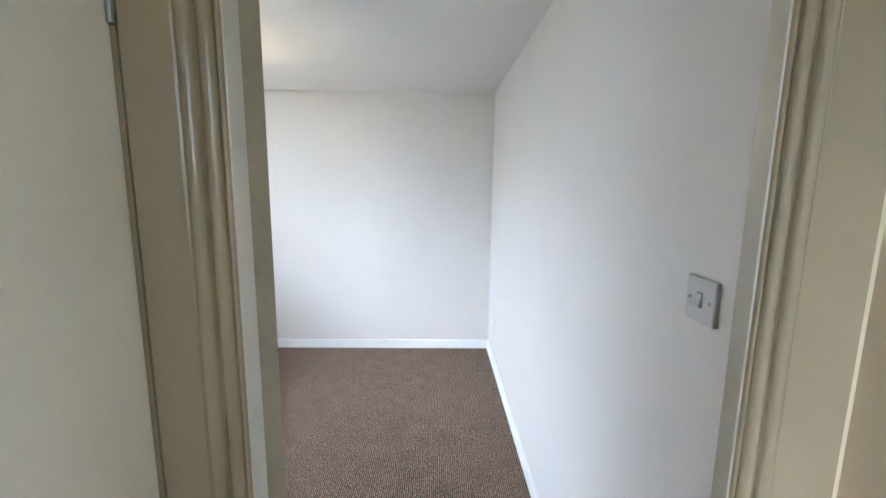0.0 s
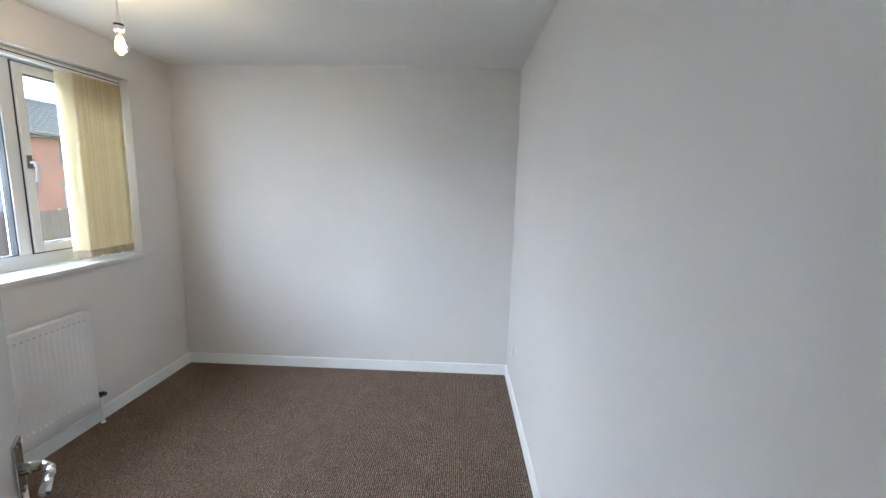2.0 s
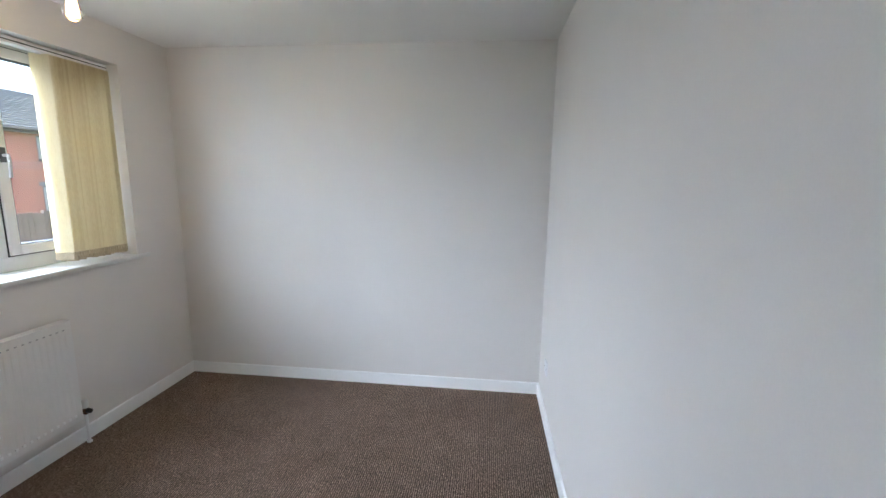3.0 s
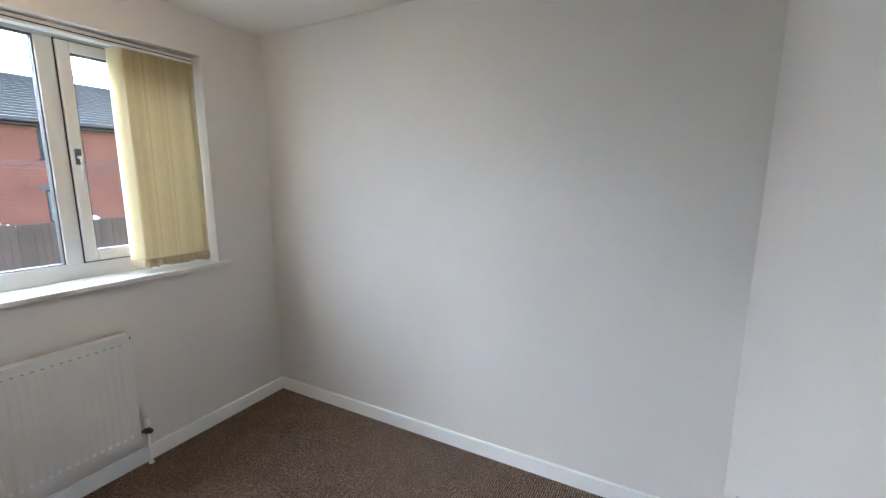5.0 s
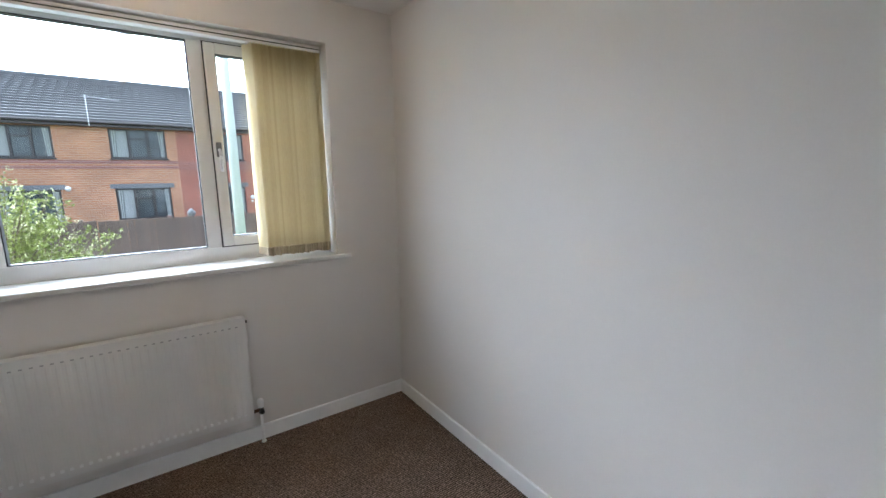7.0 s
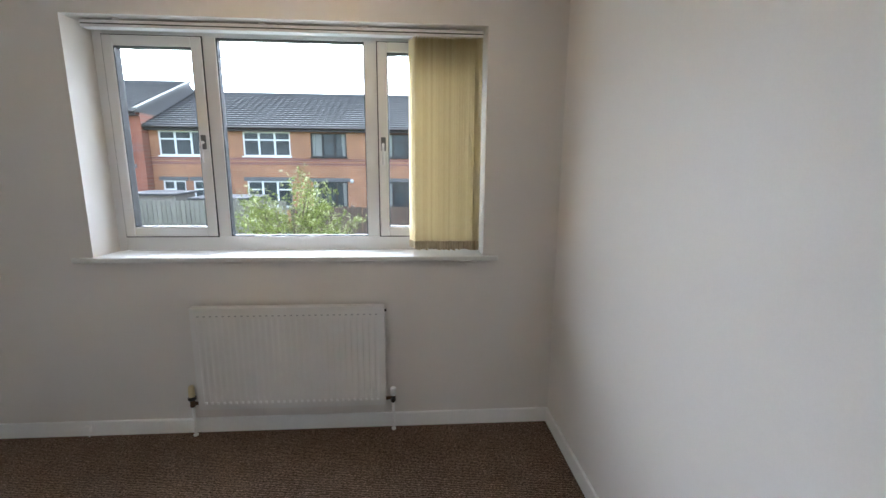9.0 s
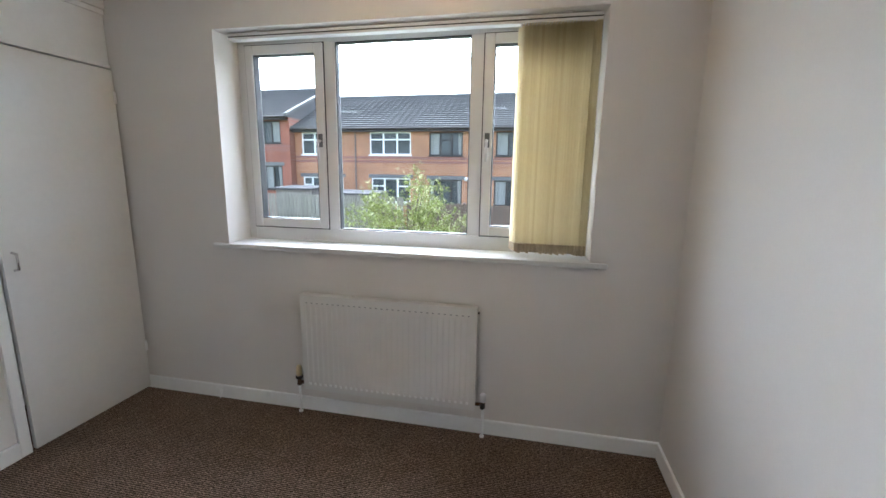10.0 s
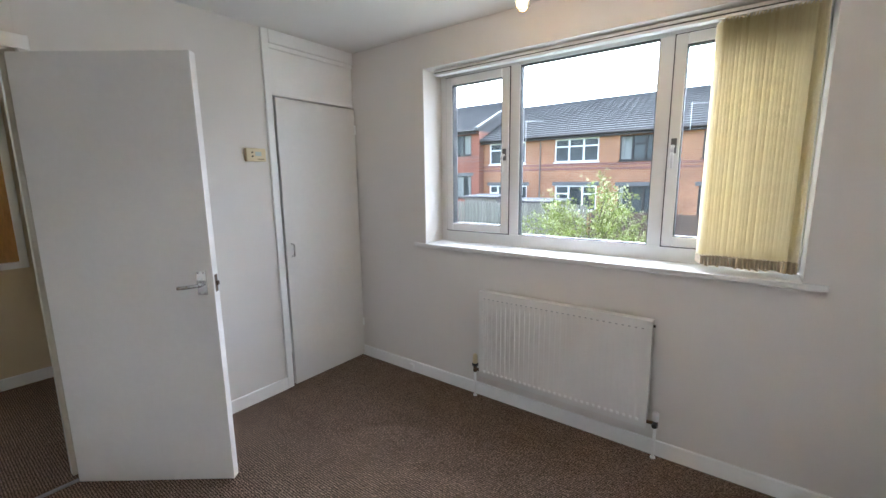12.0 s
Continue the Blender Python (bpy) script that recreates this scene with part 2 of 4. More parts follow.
def fabric_material():
    m = bpy.data.materials.new("cream_blind_fabric")
    m.use_nodes = True
    n, l = m.node_tree.nodes, m.node_tree.links
    out = n["Material Output"]
    n.remove(n["Principled BSDF"])
    tc = n.new("ShaderNodeTexCoord")
    mp = n.new("ShaderNodeMapping")
    mp.inputs["Scale"].default_value = (1, 1, 0.15)
    l.new(tc.outputs["Object"], mp.inputs["Vector"])
    ns = n.new("ShaderNodeTexNoise")
    ns.inputs["Scale"].default_value, ns.inputs["Detail"].default_value = 260, 3
    l.new(mp.outputs["Vector"], ns.inputs["Vector"])
    ramp = n.new("ShaderNodeValToRGB")
    ramp.color_ramp.elements[0].position, ramp.color_ramp.elements[1].position = 0.3, 0.7
    ramp.color_ramp.elements[0].color = (0.79, 0.72, 0.53, 1)
    ramp.color_ramp.elements[1].color = (0.90, 0.845, 0.66, 1)
    info = n.new("ShaderNodeObjectInfo")
    tone = n.new("ShaderNodeMapRange")
    tone.inputs["To Min"].default_value, tone.inputs["To Max"].default_value = -0.25, 0.2
    l.new(info.outputs["Random"], tone.inputs["Value"])
    both = n.new("ShaderNodeMath")
    both.operation = 'ADD'
    l.new(ns.outputs["Fac"], both.inputs[0]), l.new(tone.outputs["Result"], both.inputs[1])
    l.new(both.outputs[0], ramp.inputs["Fac"])
    d = n.new("ShaderNodeBsdfDiffuse")
    t = n.new("ShaderNodeBsdfTranslucent")
    mx = n.new("ShaderNodeMixShader")
    mx.inputs[0].default_value = 0.47
    for s in (d, t):
        l.new(ramp.outputs["Color"], s.inputs["Color"])
    l.new(d.outputs[0], mx.inputs[1]), l.new(t.outputs[0], mx.inputs[2])
    l.new(mx.outputs[0], out.inputs["Surface"])
    return m


FABRIC = fabric_material()
POCKET = material("blind_weight_pocket", (0.56, 0.48, 0.33), 0.8, 200, 20, 0.1, 0.15, 0.1)


def glow_material(name, colour, strength):
    m = bpy.data.materials.new(name)
    m.use_nodes = True
    b = m.node_tree.nodes["Principled BSDF"]
    b.inputs["Base Color"].default_value = (*colour, 1)
    b.inputs["Emission Color"].default_value = (*colour, 1)
    b.inputs["Emission Strength"].default_value = strength
    return m


FILAMENT = glow_material("glowing_filament", (1.0, 0.60, 0.24), 0.3)

# ---- building helpers ----


def world_of(ob):
    return (world_of(ob.parent) @ ob.matrix_parent_inverse if ob.parent else Matrix()) @ ob.matrix_basis


def finish(bm, name, mat, smooth=False):
    me = bpy.data.meshes.new(name)
    bmesh.ops.recalc_face_normals(bm, faces=bm.faces)
    bm.to_mesh(me)
    bm.free()
    me.materials.append(mat)
    if smooth:
        for p in me.polygons:
            p.use_smooth = True
    return me


def part(name, bm, mat, parent=None, label="", local=False, smooth=False):
    """One mesh object; its mesh is in world metres, or in its parent's own frame when local."""
    ob = new(name, finish(bm, name, mat, smooth))
    if parent:
        ob.parent = parent
        if not local:
            ob.matrix_parent_inverse = world_of(parent).inverted()
    return tagged(ob, label)


def thing(name, base, label, category, group="", rz=0.0, kind=""):
    ob = new(name)
    ob.empty_display_size = 0.1
    ob.matrix_basis = pose(*base, 0, 0, rz)
    return tagged(ob, label, category, group, kind)


def structure(name, bm, mat, label="", parent=None):
    ob = part(name, bm, mat, parent, label)
    return ob if parent else tagged(ob, kind="structure")


def box(bm, x0, x1, y0, y1, z0, z1, bevel=0.0, seg=2):
    r = bmesh.ops.create_cube(bm, size=1.0)
    vs = r["verts"]
    for v in vs:
        v.co = Vector(((x0 + x1) / 2 + v.co.x * (x1 - x0), (y0 + y1) / 2 + v.co.y * (y1 - y0), (z0 + z1) / 2 + v.co.z * (z1 - z0)))
    if bevel:
        es = {e for v in vs for e in v.link_edges}
        bmesh.ops.bevel(bm, geom=list(es), offset=bevel, segments=seg, profile=0.5, affect='EDGES')
    return bm


def boxes(*spans, bevel=0.0):
    bm = bmesh.new()
    for s in spans:
        box(bm, *s, bevel=bevel)
    return bm


def tube(bm, a, b, r0, r1=None, seg=16, caps=True):
    a, b = Vector(a), Vector(b)
    r1 = r0 if r1 is None else r1
    m = Matrix.Translation((a + b) / 2) @ (b - a).to_track_quat('Z', 'Y').to_matrix().to_4x4()
    bmesh.ops.create_cone(bm, cap_ends=caps, segments=seg, radius1=r0, radius2=r1, depth=(b - a).length, matrix=m)
    return bm


def lathe(bm, profile, centre, seg=24):
    """Turns (radius, height) pairs about a vertical axis."""
    rings = []
    for r, h in profile:
        rings.append([bm.verts.new((centre[0] + r * math.cos(2 * math.pi * i / seg), centre[1] + r * math.sin(2 * math.pi * i / seg), centre[2] + h)) for i in range(seg)])
    for p, q in zip(rings, rings[1:]):
        for i in range(seg):
            bm.faces.new((p[i], p[(i + 1) % seg], q[(i + 1) % seg], q[i]))
    bm.faces.new(rings[0]), bm.faces.new(rings[-1][::-1])
    return bm


def bent(bm, points, r, seg=10):
    for a, b in zip(points, points[1:]):
        tube(bm, a, b, r, seg=seg)
    for p in points[1:-1]:
        bmesh.ops.create_uvsphere(bm, u_segments=seg, v_segments=6, radius=r, matrix=Matrix.Translation(p))
    return bm


def turned(bm, m):
    bmesh.ops.transform(bm, matrix=m, verts=bm.verts)
    return bm


# ---- the room's plan ----
XW, XE, YN, YS = -2.27, 0.40, 4.08, 0.94      # window wall, right wall, far wall, door wall
CEILING = 2.390
HALL = 0.815                                  # landing face of the door wall
WY0, WY1, WZ0, WZ1 = 1.64, 3.672, 0.981, 2.172    # window opening
DX0, DX1, DH = -0.407, 0.355, 2.0             # doorway
CX0, CX1 = -2.266, -1.588                     # cupboard opening
XO = -2.57                                    # outer face of the window wall

# floors
structure("floor", boxes((XO, 0.75, -1.0, YN + 0.1, -0.2, 0.0)), CARPET, "brown corded loop-pile carpet")
structure("ceiling", boxes((XO, 0.75, -1.0, YN + 0.1, CEILING, CEILING + 0.15)), CEIL, "white painted plaster ceiling")
# walls
structure("wall_north", boxes((XO, XE + 0.2, YN, YN + 0.2, -0.2, CEILING)), WALL, "white emulsioned end wall")
structure("wall_east", boxes((XE, XE + 0.15, 0.8455, YN, 0, CEILING)), WALL, "white emulsioned side wall")
structure("wall_west", boxes((XO, XW, -0.06, WY0, -0.2, CEILING), (XO, XW, WY1, YN, -0.2, CEILING),
                             (XO, XW, WY0, WY1, -0.2, WZ0), (XO, XW, WY0, WY1, WZ1, CEILING)), WALL, "white emulsioned window wall")
structure("wall_south", boxes((-1.54, DX0 - 0.03, HALL, YS, 0, CEILING), (DX0 - 0.03, XE, HALL, YS - 0.002, DH + 0.03, CEILING),
                              (-2.27, -1.54, 0.40, 0.42, 0, CEILING), (-1.56, -1.54, 0.42, HALL, 0, CEILING)), WALL, "white emulsioned door wall")

# baseboards with a rounded top
SK = 0.085


def skirting(name, x0, x1, y0, y1):
    bm = boxes((x0, x1, y0, y1, 0.0, SK))
    top = [e for e in bm.edges if all(v.co.z > SK - 0.001 for v in e.verts)]
    bmesh.ops.bevel(bm, geom=top, offset=0.006, segments=3, profile=0.5, affect='EDGES')
    structure(name, bm, GLOSS, "white gloss-painted low skirting board")


skirting("baseboard_west", XW, XW + 0.015, YS + 0.001, YN - 0.001)
skirting("baseboard_north", XW + 0.016, XE - 0.016, YN - 0.015, YN)
skirting("baseboard_east", XE - 0.015, XE, 0.852, YN - 0.001)
skirting("baseboard_south", -1.539, DX0 - 0.075, YS, YS + 0.015)

# ---- landing beyond the doorway ----
structure("wall_landing_left", boxes((-0.643, -0.523, 0.10, HALL, 2.0, CEILING), (-0.643, -0.523, -0.06, 0.10, 0, CEILING), (-0.663, -0.643, -0.06, HALL, 0, CEILING)), HALLPAINT, "cream painted landing wall")
structure("wall_landing_back", boxes((-2.4, 0.16, -0.85, -0.70, 0, CEILING), (0.52, 0.75, -0.85, -0.70, 0, CEILING), (0.16, 0.52, -0.85, -0.70, 0, 0.80), (0.16, 0.52, -0.85, -0.70, 2.25, CEILING)), HALLPAINT, "cream painted landing wall")
structure("wall_landing_right", boxes((0.535, 0.75, -0.70, HALL, 0, CEILING)), HALLPAINT, "cream painted landing wall")
structure("wall_landing_front", boxes((DX1 + 0.03, 0.75, HALL, 0.845, 0, CEILING)), HALLPAINT, "cream painted landing wall")
structure("wall_landing_inner", boxes((-2.4, -0.663, -0.16, -0.06, 0, CEILING)), HALLPAINT, "cream painted landing wall")
structure("wall_landing_end", boxes((-2.57, -2.4, -0.85, -0.06, 0, CEILING)), HALLPAINT, "cream painted landing wall")
skirting("baseboard_landing", -2.39, 0.53, -0.70, -0.685)

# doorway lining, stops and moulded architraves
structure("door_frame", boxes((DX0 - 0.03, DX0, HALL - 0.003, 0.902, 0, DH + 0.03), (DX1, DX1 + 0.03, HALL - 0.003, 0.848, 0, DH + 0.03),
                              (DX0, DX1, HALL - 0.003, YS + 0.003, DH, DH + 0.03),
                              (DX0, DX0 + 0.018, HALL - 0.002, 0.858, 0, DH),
                              (DX0 + 0.019, DX1 - 0.012, HALL - 0.002, 0.855, DH - 0.012, DH), bevel=0.002), SHADEDLINING, "white gloss-painted door lining and stops with landing shade in the colour")


def architrave(name, edge, width, sign, h):
    """Moulded upright from the opening's edge outwards: two round ridges between grooves, then a wide flat board."""
    line = [(0.0, 0.0), (0.0, 0.009), (0.003, 0.011)]
    for c, rad, rise in ((0.019, 0.0105, 0.012), (0.044, 0.0115, 0.016)):
        line += [(c - rad * math.cos(math.pi * k / 10), rise - 0.006 + rad * math.sin(math.pi * k / 10)) for k in range(11)]
    line += [(0.060, 0.0125), (width - 0.004, 0.0125), (width, 0.009), (width, 0.0)]
    bm = bmesh.new()
    ends = [[bm.verts.new((edge + sign * u, HALL - d, z)) for u, d in line] for z in (0.0, h)]
    for k in range(len(line) - 1):
        bm.faces.new((ends[0][k], ends[0][k + 1], ends[1][k + 1], ends[1][k]))
    bm.faces.new(ends[0]), bm.faces.new(ends[1])
    structure(name, bm, SHADEDGLOSS, "moulded white gloss-painted architrave with landing shade in its colour")


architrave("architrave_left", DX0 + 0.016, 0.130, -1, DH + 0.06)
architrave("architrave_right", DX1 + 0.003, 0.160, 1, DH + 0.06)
structure("architrave_head", boxes((DX0 - 0.065, DX1 + 0.065, HALL - 0.014, HALL, DH + 0.061, DH + 0.115), bevel=0.004), SHADEDGLOSS, "moulded white gloss-painted architrave with landing shade in its colour")
structure("architrave_room", boxes((DX0 - 0.09, DX0 - 0.032, YS, YS + 0.014, 0, DH + 0.012), (DX0 - 0.07, XE - 0.002, YS, YS + 0.014, DH + 0.012, DH + 0.07), bevel=0.004), GLOSS, "white gloss-painted architrave")
structure("threshold_strip", boxes((DX0 + 0.002, DX1 - 0.002, 0.905, 0.932, 0.0, 0.005), bevel=0.0015), STEEL, "thin metal carpet strip across the doorway")

# landing cupboard door
ld = thing("landing_door", (-0.523, 0.38, 0), "closed white-painted flush door on the landing", "door")
part("leaf", boxes((-0.563, -0.525, 0.128, 0.799, 0.008, 1.985), bevel=0.002), LANDPAINT, ld)
# frame in the same shaded gloss, so the gap beside the leaf reads dark
part("frame", boxes((-0.641, -0.5215, 0.803, 0.8135, 0, 2.0), (-0.641, -0.511, 0.102, 0.122, 0, 2.0), (-0.641, -0.511, 0.122, 0.803, 1.988, 2.0)), SHADEDGLOSS, ld)
for hz in (0.25, 1.78):
    part("hinge", tube(bmesh.new(), (-0.5225, 0.7985, hz), (-0.5225, 0.7985, hz + 0.075), 0.006), STEEL, ld)

# unseen window, added only to let daylight onto the landing
w2 = thing("landing_fill_window", (0.34, -0.79, 0.80), "unseen white window added to light the landing", "window", kind="structure")
part("window_frame", boxes((0.161, 0.185, -0.82, -0.77, 0.801, 2.249), (0.495, 0.519, -0.82, -0.77, 0.801, 2.249), (0.185, 0.495, -0.82, -0.77, 0.801, 0.825), (0.185, 0.495, -0.82, -0.77, 2.225, 2.249), bevel=0.003), UPVC, w2)
p = part("pane", boxes((0.1855, 0.4945, -0.805, -0.787, 0.8255, 2.2245)), GLASS, w2)
p.visible_shadow = False

# framed timber panel on the landing
fp = thing("framed_panel", (-0.28, -0.70, 0.9), "varnished pine panel in a white painted frame", "panel")
part("board", boxes((-0.53, 0.10, -0.699, -0.690, 0.91, 1.95)), VARNISH, fp)
part("frame", boxes((-0.575, -0.53, -0.699, -0.675, 0.86, 2.0), (0.10, 0.145, -0.699, -0.675, 0.86, 2.0), (-0.53, 0.10, -0.699, -0.675, 0.86, 0.905), (-0.53, 0.10, -0.699, -0.675, 1.955, 2.0), bevel=0.003), GLOSS, fp)

# ---- the open bedroom door ----
HX, HY = -0.422, 0.915
DA = 127.6
door = thing("door_1", (HX, HY, 0), "open white gloss-painted flush door with lever handle", "door", rz=DA, kind="structure")
# the leaf lies along local x from the hinge; its local -y side faces the room
part("leaf", boxes((0.010, 0.765, -0.042, 0.0, 0.008, 1.990), bevel=0.0015), DOORPAINT, door, local=True)
# thin slab over the leaf's edge; its dark colour holds the shade there
part("hinge_edge", boxes((0.008, 0.0102, -0.0415, -0.0005, 0.009, 1.989)), EDGESHADE, door, "hinge edge with its shade in the dark paint", local=True)


def lever(side):
    """Lever handle on a short backplate; side +1 or -1 of the leaf."""
    y = 0.0 if side > 0 else -0.042
    s = side
    bm = boxes((0.6910, 0.7360, min(y, y + s * 0.006), max(y, y + s * 0.006), 0.945, 1.055), bevel=0.002)
    plate = part("backplate", bm, CHROME, door, "chrome backplate", local=True)
    bm = bmesh.new()
    tube(bm, (0.7140, y + s * 0.005, 0.995), (0.7140, y + s * 0.034, 0.995), 0.0115, 0.0095, 18)
    bent(bm, [(0.7140, y + s * 0.034, 0.995), (0.693, y + s * 0.048, 0.994), (0.6710, y + s * 0.05, 0.991), (0.6310, y + s * 0.048, 0.987)], 0.0085, 12)
    part("lever", bm, CHROME, door, "chrome lever", local=True, smooth=True)
    for sz in (0.953, 1.047):
        for sx in (0.7020, 0.7250):
            part("screw", tube(bmesh.new(), (sx, y + s * 0.006, sz), (sx, y + s * 0.0075, sz), 0.0035, seg=10), STEEL, plate, local=True)


lever(1), lever(-1)
part("latch_plate", boxes((0.7650, 0.7665, -0.030, -0.008, 0.955, 1.035), bevel=0.0005), BRASS, door, "tarnished latch plate", local=True)
part("latch_bolt", boxes((0.7665, 0.7770, -0.026, -0.012, 0.985, 1.005), bevel=0.002), BRASS, door, local=True)
for hz in (0.2, 1.72):
    part("hinge", tube(bmesh.new(), (0.0, 0.0, hz), (0.0, 0.0, hz + 0.1), 0.006), STEEL, door, local=True)

# ---- built-in cupboard ----
cup = thing("built_in_cupboard", (-1.95, YS, 0), "white gloss-painted built-in cupboard in the room corner", "cupboard")
part("stile", boxes((CX1 + 0.0005, -1.541, HALL, YS + 0.015, 0, CEILING - 0.001), bevel=0.003), GLOSS, cup)
part("transom", boxes((CX0, CX1, 0.88, YS + 0.008, 1.994, 2.014), bevel=0.003), GLOSS, cup)
part("top_panel", boxes((CX0, CX1, 0.90, YS - 0.002, 2.0145, 2.28)), GLOSS, cup)
part("head_rail", boxes((CX0, CX1, 0.88, YS + 0.020, 2.308, CEILING - 0.001), (CX0, CX1, 0.90, YS + 0.010, 2.2795, 2.3075), bevel=0.003), GLOSS, cup)
cd = part("cupboard_door", boxes((-2.258, -1.600, YS - 0.002, YS + 0.024, 0.012, 1.983), bevel=0.002), DOORPAINT, cup, "white flush cupboard door")
part("cupboard_jamb", boxes((CX0, -2.262, 0.80, 0.895, 0, 1.995)), GLOSS, cup)
bm = bmesh.new()
bent(bm, [(-1.640, YS + 0.023, 1.027), (-1.640, YS + 0.052, 1.021), (-1.640, YS + 0.052, 0.946), (-1.640, YS + 0.023, 0.940)], 0.0055, 10)
part("handle", bm, CHROME, cd, "chrome bow handle", smooth=True)
for hz in (0.26, 1.80):
    part("hinge", boxes((-2.266, -2.248, YS + 0.012, YS + 0.027, hz, hz + 0.065), bevel=0.0015), GLOSS, cd)

# thermostat on the wall beside the cupboard
th = thing("wall_thermostat", (-1.44, YS, 1.6), "cream plastic digital thermostat mounted beside the cupboard", "thermostat")
part("body", boxes((-1.503, -1.376, YS, YS + 0.028, 1.574, 1.654), bevel=0.004), CREAM, th)
part("display", boxes((-1.472, -1.432, YS + 0.0281, YS + 0.029, 1.607, 1.633), bevel=0.0003), LCD, th, "pale liquid crystal display")
for bz in (1.605, 1.628):
    part("button", tube(bmesh.new(), (-1.413, YS + 0.0278, bz), (-1.413, YS + 0.030, bz), 0.0055), BLACK, th, "small black button")
part("mark", boxes((-1.488, -1.446, YS + 0.0281, YS + 0.0286, 1.586, 1.590)), BRASS, th)

# ---- window ----
win = thing("window_1", (XW, 2.66, WZ0), "white uPVC three-light window", "window", kind="structure")
FI, FO = -2.465, -2.535       # inner and outer face of the frame


def ring(x0, x1, y0, y1, z0, z1, w, bevel=0.004, wb=None):
    wb = w if wb is None else wb
    return boxes((x0, x1, y0, y0 + w, z0, z1), (x0, x1, y1 - w, y1, z0, z1), (x0, x1, y0 + w, y1 - w, z0, z0 + wb), (x0, x1, y0 + w, y1 - w, z1 - w, z1), bevel=bevel)


part("window_frame", boxes((FO, FI, WY0 + 0.001, 1.69, WZ0 + 0.024, WZ1), (FO, FI, 3.612, WY1 - 0.001, WZ0 + 0.024, WZ1),
                           (FO, FI, 1.69, 3.612, WZ0 + 0.024, 1.083), (FO, FI, 1.69, 3.612, 2.138, WZ1),
                           (FO, FI, 2.19, 2.255, 1.083, 2.138), (FO, FI, 3.028, 3.096, 1.083, 2.138), bevel=0.003), UPVC, win)


def sash(y0, y1, hinge_left):
    s = part("sash", ring(FO + 0.01, FI + 0.014, y0, y1, 1.086, 2.136, 0.052, 0.006), UPVC, win)
    part("seal", ring(FO + 0.02, FI + 0.0035, y0 - 0.0055, y1 + 0.0055, 1.0805, 2.1405, 0.0055, 0), SEAL, s, "black rubber seal")
    part("glazing_bead", ring(FO + 0.02, FI + 0.008, y0 + 0.052, y1 - 0.052, 1.138, 2.084, 0.0035, 0.0005), SEAL, s, "black gasket")
    p = part("pane", boxes((-2.512, -2.494, y0 + 0.0525, y1 - 0.0525, 1.1385, 2.0835)), GLASS, s)
    p.visible_shadow = False
    hy = y1 - 0.026 if hinge_left else y0 + 0.026
    h = part("window_handle", boxes((FI + 0.014, FI + 0.024, hy - 0.013, hy + 0.013, 1.565, 1.64), bevel=0.003), LEADGREY, s, "dark grey espagnolette handle base")
    bm = bmesh.new()
    bent(bm, [(FI + 0.022, hy, 1.60), (FI + 0.05, hy, 1.60), (FI + 0.055, hy, 1.57), (FI + 0.048, hy, 1.49)], 0.0075, 10)
    part("handle_grip", bm, SWITCHPLASTIC, h, "pale grey lever grip", smooth=True)


sash(1.694, 2.186, True)
sash(3.100, 3.608, False)
part("glazing_bead", ring(FO + 0.015, FI - 0.006, 2.2555, 3.0275, 1.0835, 2.1375, 0.005, 0.001), SEAL, win, "black gasket")
p = part("pane", boxes((-2.512, -2.494, 2.256, 3.027, 1.084, 2.137)), GLASS, win)
p.visible_shadow = False
structure("window_sill", boxes((-2.466, XW, WY0 + 0.002, WY1 - 0.002, WZ0 - 0.0, WZ0 + 0.024), (XW + 0.0005, XW + 0.022, 1.545, 3.752, WZ0 - 0.004, WZ0 + 0.0235), bevel=0.005), UPVC, "white gloss-painted window board")

# ---- vertical blind, drawn to one side ----
blind = thing("vertical_blind", (-2.35, 2.66, 2.16), "cream fabric vertical blind bunched at one side", "blind")
part("head_rail", boxes((-2.375, -2.329, 1.69, 3.656, 2.132, 2.164), (-2.3288, -2.325, 1.69, 3.656, 2.132, 2.144), (-2.3288, -2.325, 1.69, 3.656, 2.150, 2.164), bevel=0.0015), PLASTIC, blind, "white aluminium track")
# black strip laid in the groove to colour in its shade
part("track_slot", boxes((-2.3289, -2.3278, 1.691, 3.655, 2.1441, 2.1499)), SEAL, blind, "black strip giving the shade in the track's slot")
for k, by in enumerate((1.86, 2.55, 3.05, 3.50)):
    part("bracket", boxes((-2.385, -2.318, by - 0.015, by + 0.015, 2.165, 2.171), bevel=0.001), PLASTIC, blind)
rnd = random.Random(5)
